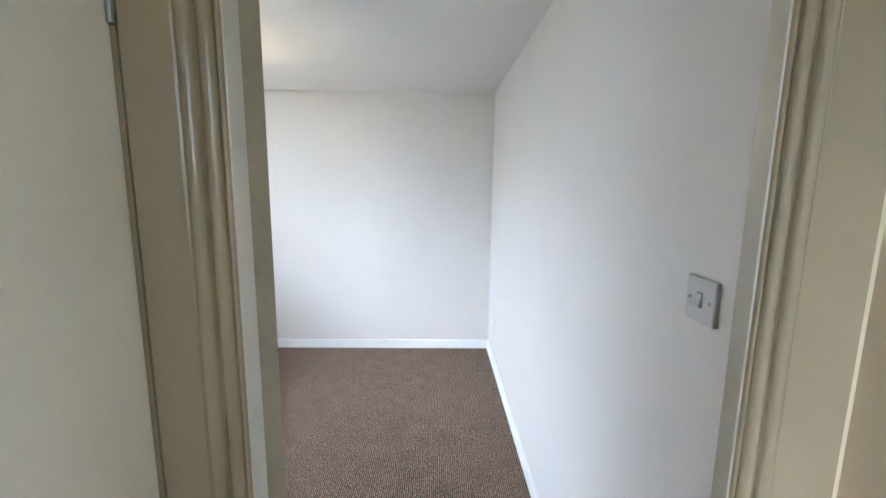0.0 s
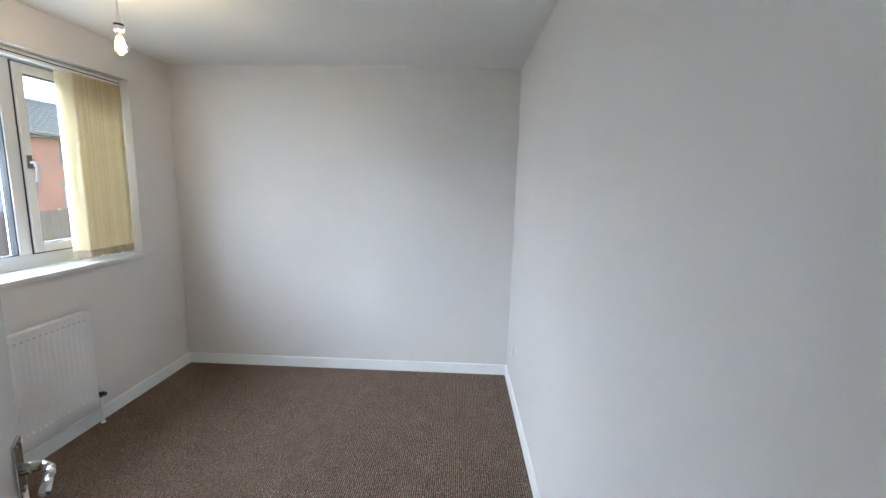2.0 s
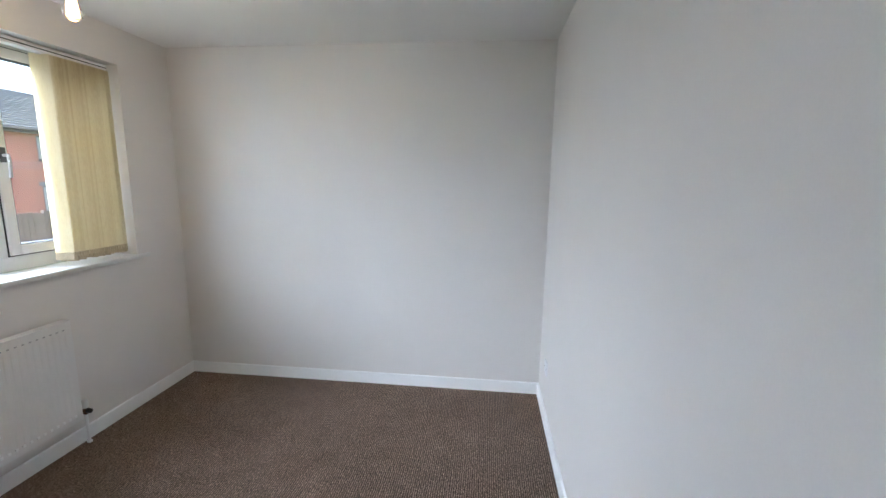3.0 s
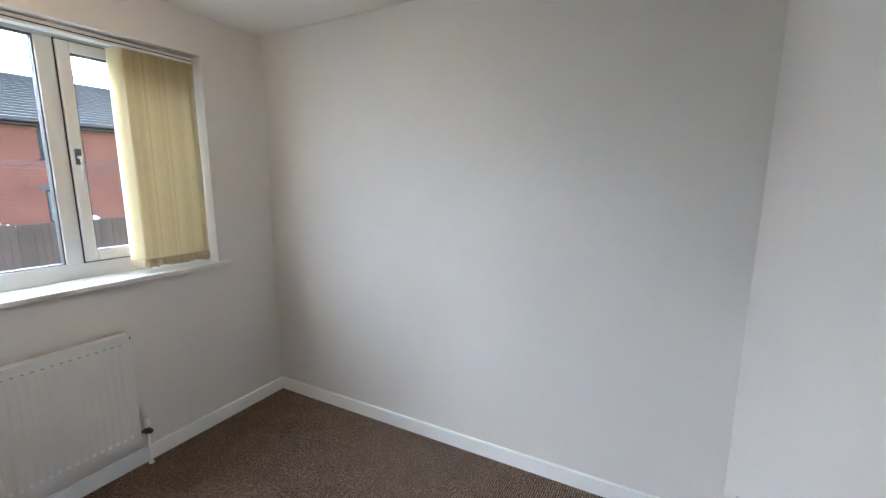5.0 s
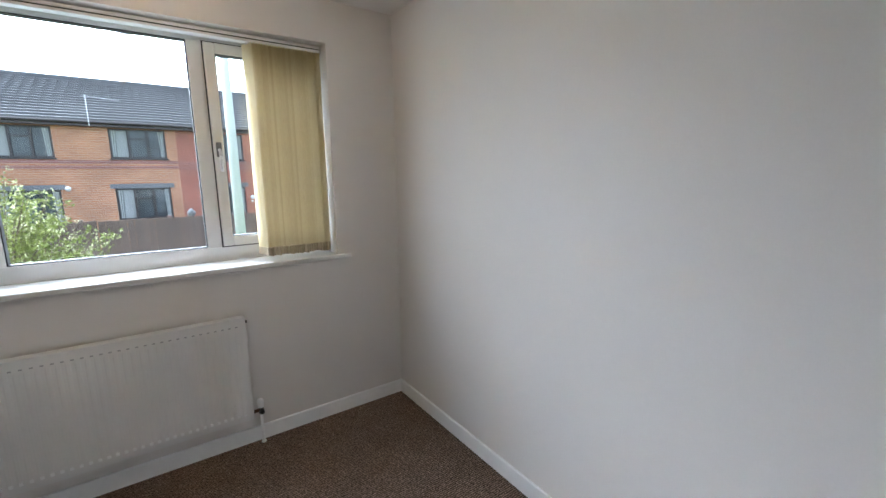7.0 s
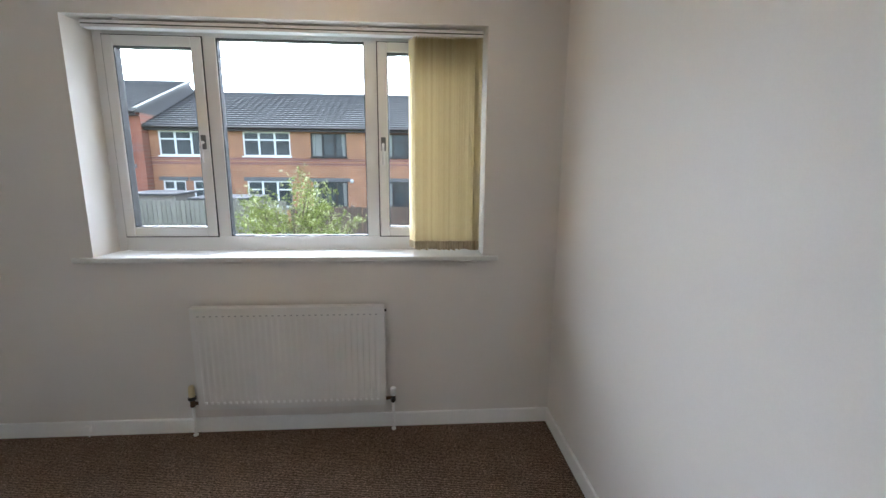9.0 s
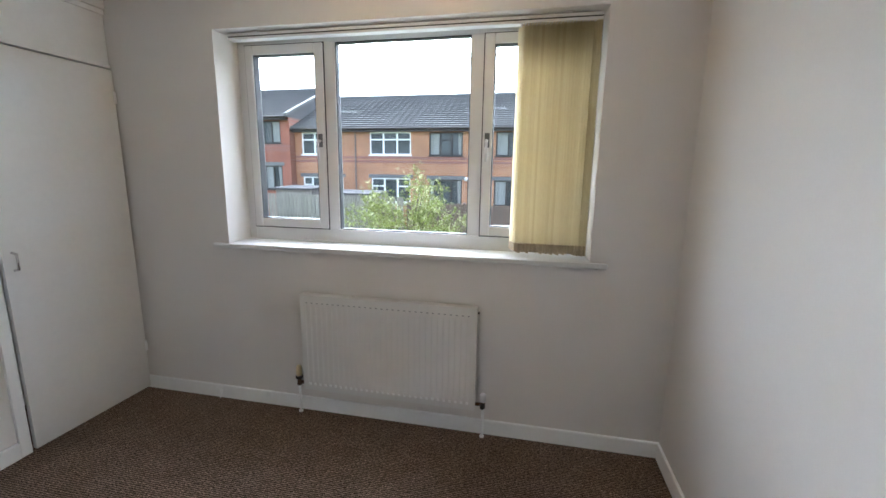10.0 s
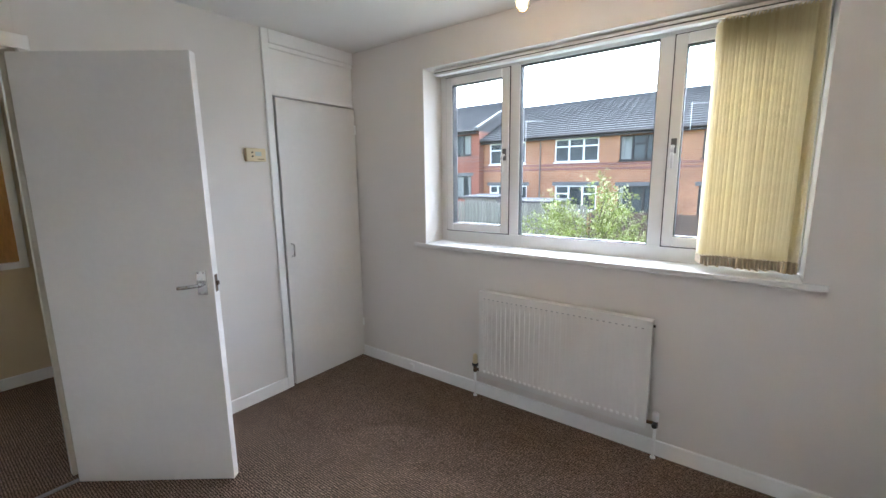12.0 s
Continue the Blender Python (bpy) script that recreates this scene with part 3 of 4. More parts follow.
for k in range(26):
    y = 3.285 + k * 0.0136
    bm = bmesh.new()
    seg = 6
    cols = []
    for i in range(seg + 1):
        f = i / seg - 0.5
        cols.append([(0.089 * f, 0.004 * (1 - 4 * f * f), z) for z in (-1.075, -0.7, -0.35, 0.0)])
    vv = [[bm.verts.new(c) for c in col] for col in cols]
    for a, b in zip(vv, vv[1:]):
        for i in range(3):
            bm.faces.new((a[i], b[i], b[i + 1], a[i + 1]))
    bmesh.ops.solidify(bm, geom=bm.faces[:], thickness=0.0007)
    ang = rnd.uniform(18.5, 22) if k < 24 else rnd.uniform(28, 34)
    m = pose(-2.35 + rnd.uniform(-0.0012, 0.0012), y, 2.128, 0, rnd.uniform(-0.25, 0.25), ang)
    sl = part("slat", turned(bm, m), FABRIC, blind)
    bm = boxes((-0.043, 0.043, -0.0035, 0.0035, -1.098 + rnd.uniform(-0.006, 0.006), -1.052), bevel=0.001)
    part("weight_pocket", turned(bm, m), POCKET, sl, "stitched weight pocket")
    part("hanger", turned(boxes((-0.012, 0.012, -0.002, 0.002, -0.004, 0.01)), m), PLASTIC, sl)
bm = bmesh.new()
for i in range(70):
    z = 2.13 - i * 0.0155
    bmesh.ops.create_icosphere(bm, subdivisions=1, radius=0.0024, matrix=Matrix.Translation((-2.322, 3.654, z)))
tagged(part("control_chain", bm, PLASTIC, blind, "fine white bead chain"), kind="stuff")

# ---- radiator ----
RY0, RY1, RZ0, RZ1 = 2.125, 3.13, 0.168, 0.745
RXF = -2.200
rad = thing("radiator", (XW, 2.62, 0.17), "white enamelled single panel radiator below the window", "radiator")
# pressed front: vertical flutes between flat borders
bm = bmesh.new()
n_fl = 30
pitch = (RY1 - RY0 - 0.05) / n_fl
prof = [(RY0, 0.0)]
for i in range(n_fl):
    y = RY0 + 0.025 + i * pitch
    prof += [(y + 0.10 * pitch, 0.0), (y + 0.27 * pitch, -0.0022), (y + 0.60 * pitch, -0.0022), (y + 0.78 * pitch, 0.0)]
prof += [(RY1, 0.0)]
zs = [(RZ0, 0), (RZ0 + 0.035, 0), (RZ0 + 0.055, 1), (RZ1 - 0.075, 1), (RZ1 - 0.052, 0), (RZ1 - 0.008, 0)]
grid = [[bm.verts.new((RXF + d * f, y, z)) for y, d in prof] for z, f in zs]
for a, b in zip(grid, grid[1:]):
    for i in range(len(prof) - 1):
        bm.faces.new((a[i], a[i + 1], b[i + 1], b[i]))
part("front_panel", bm, RADPAINT, rad)
part("back_panel", boxes((RXF - 0.022, RXF - 0.008, RY0 + 0.002, RY1 - 0.002, RZ0, RZ1 - 0.008), bevel=0.003), RADPAINT, rad)
part("top_rail", boxes((RXF - 0.045, RXF + 0.003, RY0 - 0.003, RY1 + 0.003, RZ1 - 0.008, RZ1), bevel=0.003), RADPAINT, rad)
for y in (RY0 - 0.002, RY1 - 0.002):
    part("side_panel", boxes((RXF - 0.045, RXF - 0.001, y, y + 0.004, RZ0 + 0.01, RZ1 - 0.008), bevel=0.001), RADPAINT, rad)
bm = bmesh.new()
bm2 = bmesh.new()
for i in range(n_fl):
    y = RY0 + 0.025 + (i + 0.28) * pitch
    # uncut slots: raised strips coloured grey for the shade inside them
    box(bm, RXF - 0.001, RXF + 0.0006, y, y + pitch * 0.36, RZ1 - 0.049, RZ1 - 0.043)
    box(bm2, RXF - 0.001, RXF + 0.006, y, y + pitch * 0.45, RZ0 + 0.032, RZ0 + 0.047, 0.003, 2)
tagged(part("top_slots", bm, RADDARK, rad, "row of grey strips coloured as the shade in slots"), kind="stuff")
# whiter gloss than the panel paints the highlights onto the dimples
tagged(part("weld_dimples", bm2, GLOSS, rad, "row of pressed dimples with highlights in paler gloss"), kind="stuff")
part("bleed_plug", tube(bmesh.new(), (RXF - 0.02, RY1 + 0.002, RZ1 - 0.03), (RXF - 0.02, RY1 + 0.012, RZ1 - 0.03), 0.007), BLACK, rad)
for y in (RY0 + 0.15, RY1 - 0.15):
    part("wall_bracket", boxes((XW, RXF - 0.022, y - 0.02, y + 0.02, RZ0 + 0.06, RZ1 - 0.06)), RADPAINT, rad)


def valve(y, s, tall):
    vx = -2.228
    z = 0.195
    v = thing("radiator_valve", (vx, y, 0), "white-capped radiator valve on a painted copper pipe", "valve", "radiator valves")
    part("pipe", lathe(bmesh.new(), [(0.0075, 0.0), (0.0075, z - 0.02)], (vx, y, 0), 14), GLOSS, v, "white painted pipe", smooth=True)
    part("pipe_collar", lathe(bmesh.new(), [(0.013, 0.001), (0.013, 0.008), (0.009, 0.010)], (vx, y, 0), 16), GLOSS, v)
    part("valve_body", lathe(bmesh.new(), [(0.010, z - 0.022), (0.014, z - 0.018), (0.014, z - 0.004), (0.011, z), (0.013, z + 0.004), (0.012, z + 0.018)], (vx, y, 0), 16), BRASS, v, "tarnished metal valve body", smooth=True)
    part("union_nut", tube(bmesh.new(), (vx, y, z), (vx + 0.004, y + s * 0.05, z), 0.0105, seg=6), BRASS, v)
    top = z + 0.02
    if tall:
        part("collar", lathe(bmesh.new(), [(0.018, top), (0.021, top + 0.003), (0.021, top + 0.016), (0.017, top + 0.02)], (vx, y, 0), 18), BLACK, v, "black collar", smooth=True)
        top += 0.02
        part("cap", lathe(bmesh.new(), [(0.016, top), (0.017, top + 0.004), (0.015, top + 0.052), (0.011, top + 0.062), (0.004, top + 0.064)], (vx, y, 0), 18), CREAM, v, "yellowed plastic cap", smooth=True)
    else:
        part("nut", tube(bmesh.new(), (vx + 0.012, y, z), (vx + 0.034, y, z), 0.014, 0.012, 12), BLACK, v, "black plug")
        part("cap", lathe(bmesh.new(), [(0.014, top - 0.004), (0.016, top + 0.002), (0.016, top + 0.036), (0.012, top + 0.042)], (vx, y, 0), 18), PLASTIC, v, "white plastic cap", smooth=True)


valve(2.078, 1, True)
valve(3.172, -1, False)

# small cable cap low on the skirting
cc = thing("cable_cap", (XW + 0.015, 1.50, 0.05), "small white painted cable cap on the skirting", "cable cap")
part("cap", boxes((XW + 0.015, XW + 0.037, 1.480, 1.516, 0.032, 0.066), bevel=0.004), GLOSS, cc)
part("cable", tube(bmesh.new(), (XW + 0.022, 1.50, 0.0), (XW + 0.022, 1.50, 0.034), 0.004, seg=8), GLOSS, cc)

# ---- electrics ----
sw = thing("light_switch", (XE, 0.983, 1.372), "white single-gang rocker light switch on the wall", "switch")
part("plate", boxes((XE - 0.010, XE, 0.940, 1.026, 1.329, 1.415), bevel=0.0025), SWITCHPLASTIC, sw)
bm = boxes((XE - 0.0135, XE - 0.009, 0.9765, 0.9895, 1.359, 1.385), bevel=0.001)
for v in bm.verts:
    if v.co.x < XE - 0.012:
        v.co.x += (v.co.z - 1.372) * 0.16
part("rocker", bm, SWITCHPLASTIC, sw)
# no recess here: a black plate draws the shaded gap round the rocker
part("rocker_well", boxes((XE - 0.0104, XE - 0.0098, 0.975, 0.991, 1.3575, 1.3865)), BLACK, sw)
for y in (0.953, 1.013):
    part("screw", tube(bmesh.new(), (XE - 0.0098, y, 1.372), (XE - 0.0112, y, 1.372), 0.0036, seg=12), STEEL, sw, "steel screw head")

so = thing("wall_socket", (XE, 3.77, 0.342), "white blank socket plate low on the wall", "socket")
part("plate", boxes((XE - 0.009, XE, 3.727, 3.813, 0.299, 0.385), bevel=0.0025), PLASTIC, so)
for y in (3.740, 3.800):
    part("screw", tube(bmesh.new(), (XE - 0.0088, y, 0.342), (XE - 0.0102, y, 0.342), 0.0035, seg=10), STEEL, so)

PX, PY = -1.535, 2.722
pend = thing("pendant_lamp", (PX, PY, CEILING), "bare clear bulb on a white ceiling pendant flex", "lamp")
part("ceiling_plate", lathe(bmesh.new(), [(0.145, 0), (0.145, -0.004), (0.138, -0.009), (0.055, -0.011)], (PX, PY, CEILING), 40), PLASTIC, pend, "wide round ceiling plate", smooth=True)
part("ceiling_rose", lathe(bmesh.new(), [(0.053, -0.0105), (0.053, -0.018), (0.046, -0.03), (0.022, -0.036), (0.008, -0.041)], (PX, PY, CEILING), 28), PLASTIC, pend, smooth=True)
part("flex", tube(bmesh.new(), (PX, PY, CEILING - 0.04), (PX, PY, 2.208), 0.0032, seg=8), PLASTIC, pend)
part("lamp_holder", lathe(bmesh.new(), [(0.008, 0.055), (0.015, 0.05), (0.017, 0.03), (0.019, 0.028), (0.019, -0.005), (0.017, -0.008)], (PX, PY, 2.168), 20), PLASTIC, pend, "white plastic lamp holder", smooth=True)
part("holder_ring", lathe(bmesh.new(), [(0.0195, 0.022), (0.0202, 0.02), (0.0202, 0.016), (0.0195, 0.014)], (PX, PY, 2.168), 20), BLACK, pend)
bulb = part("bulb", lathe(bmesh.new(), [(0.013, 0.0), (0.014, -0.02), (0.02, -0.035), (0.028, -0.055), (0.030, -0.068), (0.027, -0.083), (0.018, -0.094), (0.006, -0.099)], (PX, PY, 2.163), 24), GLASS, pend, "clear glass bulb", smooth=True)
bulb.visible_shadow = False
bm = bmesh.new()
for a in range(4):
    c, s = math.cos(a * math.pi / 2), math.sin(a * math.pi / 2)
    tube(bm, (PX + 0.006 * c, PY + 0.006 * s, 2.135), (PX + 0.013 * c, PY + 0.013 * s, 2.086), 0.0034, seg=8)
part("filament", bm, FILAMENT, bulb, "glowing warm filament")
lamp = new("bulb_light", bpy.data.lights.new("bulb_light", 'POINT'))
lamp.data.energy, lamp.data.color, lamp.data.shadow_soft_size = BULB, (1.0, 0.66, 0.34), 0.013
lamp.location = (PX, PY, 2.101)

# ---- outside ----
GZ = -1.0
structure("ground", boxes((-400, -2.58, -300, 300, GZ - 0.5, GZ)), GRASS, "rough garden lawn")
structure("ground_near", boxes((-2.58, 60, -300, 300, GZ - 0.5, GZ - 0.004)), GRASS, "rough garden lawn")
structure("roof_slab", boxes((XO - 0.25, 0.80, -1.0, 4.4, CEILING + 0.16, CEILING + 0.5)), LEADGREY, "roof over the room")

FX, FY = -18.0, -7.3       # left end of the terrace's front


def far_window(parent, u0, u1, z0, z1, frame_mat, lights, transoms, curtain):
    """Window in the facade's own frame; the facade faces local -y."""
    ft = 0.055
    w = part("window", boxes((u0, u0 + ft, 0.03, 0.10, z0, z1), (u1 - ft, u1, 0.03, 0.10, z0, z1), (u0 + ft, u1 - ft, 0.03, 0.10, z0, z0 + ft), (u0 + ft, u1 - ft, 0.03, 0.10, z1 - ft, z1),
                             *[(u0 + (u1 - u0) * k / lights - 0.035, u0 + (u1 - u0) * k / lights + 0.035, 0.02, 0.099, z0 + ft, z1 - ft) for k in range(1, lights)]), frame_mat, parent, local=True)
    for k in range(lights):
        a, b = u0 + (u1 - u0) * k / lights + 0.04, u0 + (u1 - u0) * (k + 1) / lights - 0.04
        part("pane", boxes((a, b, 0.06, 0.066, z0 + ft, z1 - ft)), FARGLASS if curtain != k % 3 else CURTAIN, w, local=True)
        if k in transoms:
            zt = z1 - (z1 - z0) * 0.33
            part("transom", boxes((a, b, 0.025, 0.09, zt - 0.03, zt + 0.03)), frame_mat, w, local=True)
    if frame_mat is BROWNFRAME and curtain != 1:
        for s, a in ((1, u0 + ft), (-1, u1 - ft)):
            bm = bmesh.new()
            for j in range(5):
                w0 = 0.032 * j * s
                q = [bm.verts.new(p) for p in ((a + w0, 0.058 - 0.02 * (j % 2), z1 - ft), (a + w0 + 0.032 * s, 0.038 + 0.02 * (j % 2), z1 - ft),
                                               (a + (w0 + 0.032 * s) * 0.75, 0.038 + 0.02 * (j % 2), z0 + ft), (a + w0 * 0.75, 0.058 - 0.02 * (j % 2), z0 + ft))]
                bm.faces.new(q)
            part("curtain", bm, CURTAIN, w, "pale drawn-back curtain", local=True)
    part("sill", boxes((u0 - 0.05, u1 + 0.05, -0.05, 0.10, z0 - 0.05, z0 - 0.001)), frame_mat, w, local=True)


def house(u0, u1, dy, drop, brick, frame_mat, upper, lower, label, band=True, ridge=5.45, eave=3.33):
    """A two-storey terrace house; upper and lower: (start, end, lights, transoms, curtain) along the front."""
    h = thing("terrace_house", (FX + dy, FY, GZ), label, "house", "brick terrace opposite", rz=90)
    zz = -drop - GZ
    e, r = eave + zz, ridge + zz
    uz0, uz1, lz0, lz1 = 2.13 + zz, 3.11 + zz, 0.04 + zz, 1.12 + zz
    bm = bmesh.new()
    cuts = sorted({u0, u1, *[a for w in upper + lower for a in w[:2]]})
    for a, b in zip(cuts, cuts[1:]):
        mid = (a + b) / 2
        up = any(w[0] < mid < w[1] for w in upper)
        lo = any(w[0] < mid < w[1] for w in lower)
        z = 0.0
        for has, s0, s1 in ((lo, lz0, lz1), (up, uz0, uz1)):
            if has:
                box(bm, a, b, 0, 0.25, z, s0)
                z = s1
        box(bm, a, b, 0, 0.25, z, e)
    box(bm, u0, u1, 7.6, 7.8, 0, e)
    for u in (u0, u1 - 0.2):
        box(bm, u, u + 0.2, 0.25, 7.6, 0, e)
    part("wall", bm, brick, h, local=True)
    # dark sheet whose colour stands in for the shade of unlit rooms
    part("interior", boxes((u0 + 0.2, u1 - 0.2, 0.30, 0.35, 0.05, e - 0.05)), DARKBACK, h, local=True)
    if band:
        for k in (0, 1):
            part("brick_band", boxes((u0, u1, -0.018, -0.001, uz0 - 0.34 + k * 0.17, uz0 - 0.24 + k * 0.17)), BRICK_BAND, h, "plum brick string course", local=True)
    for w in upper:
        far_window(h, w[0], w[1], uz0, uz1, frame_mat, *w[2:])
    for w in lower:
        far_window(h, w[0], w[1], lz0, lz1, frame_mat, *w[2:])
        part("lintel", boxes((w[0] - 0.12, w[1] + 0.12, -0.03, -0.001, lz1 + 0.001, lz1 + 0.16)), LEADGREY, h, "grey lintel", local=True)
    # roof: overlapping courses of ribbed concrete tiles, front and back slopes
    dep = 3.9
    n = 17
    bm = bmesh.new()
    rise = r - e
    for k in range(n):
        f0, f1 = k / n, (k + 1) / n
        y0, y1 = -0.35 + (dep + 0.35) * f0, -0.35 + (dep + 0.35) * f1 + 0.06
        z0, z1 = e + 0.04 + rise * f0, e + 0.04 + rise * f1
        cols = max(2, int((u1 - u0) / 0.3))
        for c in range(cols):
            a, b = u0 + (u1 - u0) * c / cols, u0 + (u1 - u0) * (c + 1) / cols
            q = [bm.verts.new(p) for p in ((a, y0, z0 + 0.060), (a + (b - a) * 0.35, y0, z0 + 0.072), (b - 0.004, y0, z0 + 0.060), (b - 0.004, y1, z1 + 0.005), (a + (b - a) * 0.35, y1, z1 + 0.012), (a, y1, z1 + 0.005))]
            low = [bm.verts.new(p) for p in ((a, y0, z0), (b - 0.004, y0, z0))]
            bm.faces.new((q[0], q[1], q[4], q[5])), bm.faces.new((q[1], q[2], q[3], q[4])), bm.faces.new((low[0], low[1], q[2], q[1], q[0]))
    q = [bm.verts.new(p) for p in ((u0, dep, r + 0.04), (u1, dep, r + 0.04), (u1, 8.1, e), (u0, 8.1, e))]
    bm.faces.new(q)
    for u in (u0 + 0.002, u1 - 0.002):
        bm.faces.new([bm.verts.new(p) for p in ((u, -0.3, e), (u, dep, r + 0.03), (u, 8.1, e))])
    roof = part("roof", bm, ROOF, h, "grey ribbed concrete tile roof", local=True)
    part("ridge", tube(bmesh.new(), (u0, dep, r + 0.03), (u1, dep, r + 0.03), 0.11, seg=10), ROOF, roof, local=True)
    part("fascia", boxes((u0, u1, -0.30, -0.27, e - 0.13, e + 0.03)), BROWNFRAME, h, "dark fascia board", local=True)
    part("soffit", boxes((u0, u1, -0.27, -0.001, e - 0.13, e - 0.10)), BROWNFRAME, h, local=True)
    part("gutter", tube(bmesh.new(), (u0, -0.36, e - 0.01), (u1, -0.36, e - 0.01), 0.055, seg=10), BROWNFRAME, h, "dark plastic gutter", local=True)
    return h, zz, e, r


hl, zz, e, r = house(-6.6, -0.12, 0.4, -0.48, BRICK_RED, BROWNFRAME, [(-5.6, -4.2, 3, (1,), 0), (-1.46, -0.56, 2, (), 1)], [(-5.6, -4.2, 3, (1,), 1), (-1.46, -0.56, 2, (), 0)],
                    "red brick terrace house with dark frames and raised roof", ridge=5.10, eave=3.26)
bm = bmesh.new()
box(bm, -0.14, 0.03, 0, 1, 0, 0.11)
for v in bm.verts:
    v.co = Vector((v.co.x, -0.38 + 4.28 * v.co.y, e + 0.02 + (r - e) * v.co.y + v.co.z))
part("verge", bm, MORTARV, hl, "pale mortared verge", local=True)
ha, zz, e, r = house(-0.1, 5.92, 0, 0.0, BRICK_ORANGE, WHITEFRAME, [(0.25, 2.15, 3, (0, 1), 5), (3.56, 5.46, 3, (0, 1, 2), 5)], [(0.25, 1.15, 2, (0,), 5), (1.45, 2.25, 2, (0,), 5), (3.62, 5.44, 3, (0, 2), 5)],
                    "orange brick terrace house with white window frames", ridge=5.20, eave=3.24)
part("downpipe", tube(bmesh.new(), (2.9, -0.06, 0), (2.9, -0.06, e - 0.05), 0.022, seg=10), LEADGREY, ha, local=True)
hb, zz, e, r = house(5.92, 11.06, 0, 0.02, BRICK_ORANGE, BROWNFRAME, [(6.28, 7.75, 3, (1,), 0), (9.15, 10.74, 3, (1,), 0)], [(6.30, 7.75, 3, (1,), 5), (9.13, 10.72, 3, (1,), 0)],
                    "orange brick terrace house with dark brown frames", ridge=5.22, eave=3.26)
hc, zz, e, r = house(11.06, 17.0, 0, 0.05, BRICK_RED, BROWNFRAME, [(11.76, 13.25, 3, (1,), 0), (15.4, 16.5, 3, (1,), 1)], [(11.76, 13.2, 3, (1,), 0), (15.4, 16.5, 3, (), 0)],
                    "deep red brick terrace house with dark brown frames", ridge=5.24, eave=3.28)
hd, zz, e, r = house(17.0, 23.0, 0, 0.05, BRICK_RED, BROWNFRAME, [(17.6, 19.2, 3, (1,), 0), (20.8, 22.3, 3, (1,), 1)], [(17.6, 19.2, 3, (1,), 0)],
                    "deep red brick terrace house with dark brown frames", ridge=5.24, eave=3.28)

for k in (0, 1, 2):
    house(23.0 + 5.6 * k, 28.6 + 5.6 * k, 0, 0.05, BRICK_RED, BROWNFRAME, [(23.6 + 5.6 * k, 25.2 + 5.6 * k, 3, (1,), 0), (26.4 + 5.6 * k, 28.0 + 5.6 * k, 3, (1,), 1)],
          [(23.6 + 5.6 * k, 25.2 + 5.6 * k, 3, (1,), 0), (26.4 + 5.6 * k, 28.0 + 5.6 * k, 3, (1,), 5)], "deep red brick terrace house with dark brown frames", ridge=5.24, eave=3.28)


def fence(x, y0, y1, top, mat, gap, label, board=0.1):
    f = thing("garden_fence", (x, (y0 + y1) / 2, GZ), label, "fence")
    n = int((y1 - y0) / (board + gap))
    rnd = random.Random(int(abs(y0) * 10))
    bm = boxes((-0.009, 0.009, -board / 2, board / 2, 0, top - GZ), bevel=0.003)
    me = finish(bm, "board", mat)
    for k in range(n):
        ob = new("board", me)
        ob.parent = f
        ob.matrix_parent_inverse = world_of(f).inverted()
        ob.matrix_basis = pose(x + rnd.uniform(-0.006, 0.006), y0 + (k + 0.5) * (board + gap), GZ - rnd.uniform(0, 0.03), rnd.uniform(-0.4, 0.4), 0, rnd.uniform(-2, 2))
    for z in (0.25, top - GZ - 0.3):
        part("rail", boxes((x - 0.06, x - 0.012, y0, y1, GZ + z, GZ + z + 0.07)), mat, f)
    for k in range(int((y1 - y0) / 1.8) + 1):
        part("post", boxes((x - 0.16, x - 0.062, y0 + k * 1.8, y0 + k * 1.8 + 0.09, GZ, top + 0.03), bevel=0.004), mat, f)


fence(-13.2, -9.5, -0.6, 0.62, FENCEGREY, 0.028, "weathered grey upright board fence", 0.11)
fence(-13.0, -0.5, 24.0, 0.44, FENCEBROWN, 0.004, "dark brown stained close-boarded fence", 0.14)

# garden sheds behind the fence
for sy, sw_, top, lab in ((-5.5, 1.5, 0.86, "small garden shed with grey felt roof"), (-3.2, 2.0, 0.72, "low garden shed with brown felt roof")):
    s = thing("garden_shed", (-15.2, sy, GZ), lab, "shed", "garden sheds")
    part("wall", boxes((-15.9, -14.6, sy - sw_ / 2, sy + sw_ / 2, GZ, top - 0.12)), FENCEGREY, s)
    bm = boxes((-16.0, -14.45, sy - sw_ / 2 - 0.1, sy + sw_ / 2 + 0.1, top - 0.12, top - 0.05))
    for v in bm.verts:
        if v.co.x > -15:
            v.co.z -= 0.06
    part("roof", bm, DARKFELT, s, "felt roof")

# grey parasol, white domed cover and stone ornament behind the fence
pz = thing("garden_parasol", (-15.0, 4.52, GZ), "grey fabric garden parasol behind the brown fence", "parasol")
part("canopy", lathe(bmesh.new(), [(0.03, 0.46), (0.2, 0.41), (0.4, 0.32), (0.56, 0.22), (0.56, 0.16), (0.5, 0.2), (0.02, 0.40)], (-15.0, 4.52, 0), 8), DARKFELT, pz)
part("pole", tube(bmesh.new(), (-15.0, 4.52, GZ), (-15.0, 4.52, 0.42), 0.022), POLE, pz)
part("base", lathe(bmesh.new(), [(0.22, 0.0), (0.22, 0.06), (0.05, 0.1)], (-15.0, 4.52, GZ), 16), DARKFELT, pz)
dc = thing("domed_cover", (-14.5, 7.85, GZ), "white domed garden cover behind the brown fence", "cover")
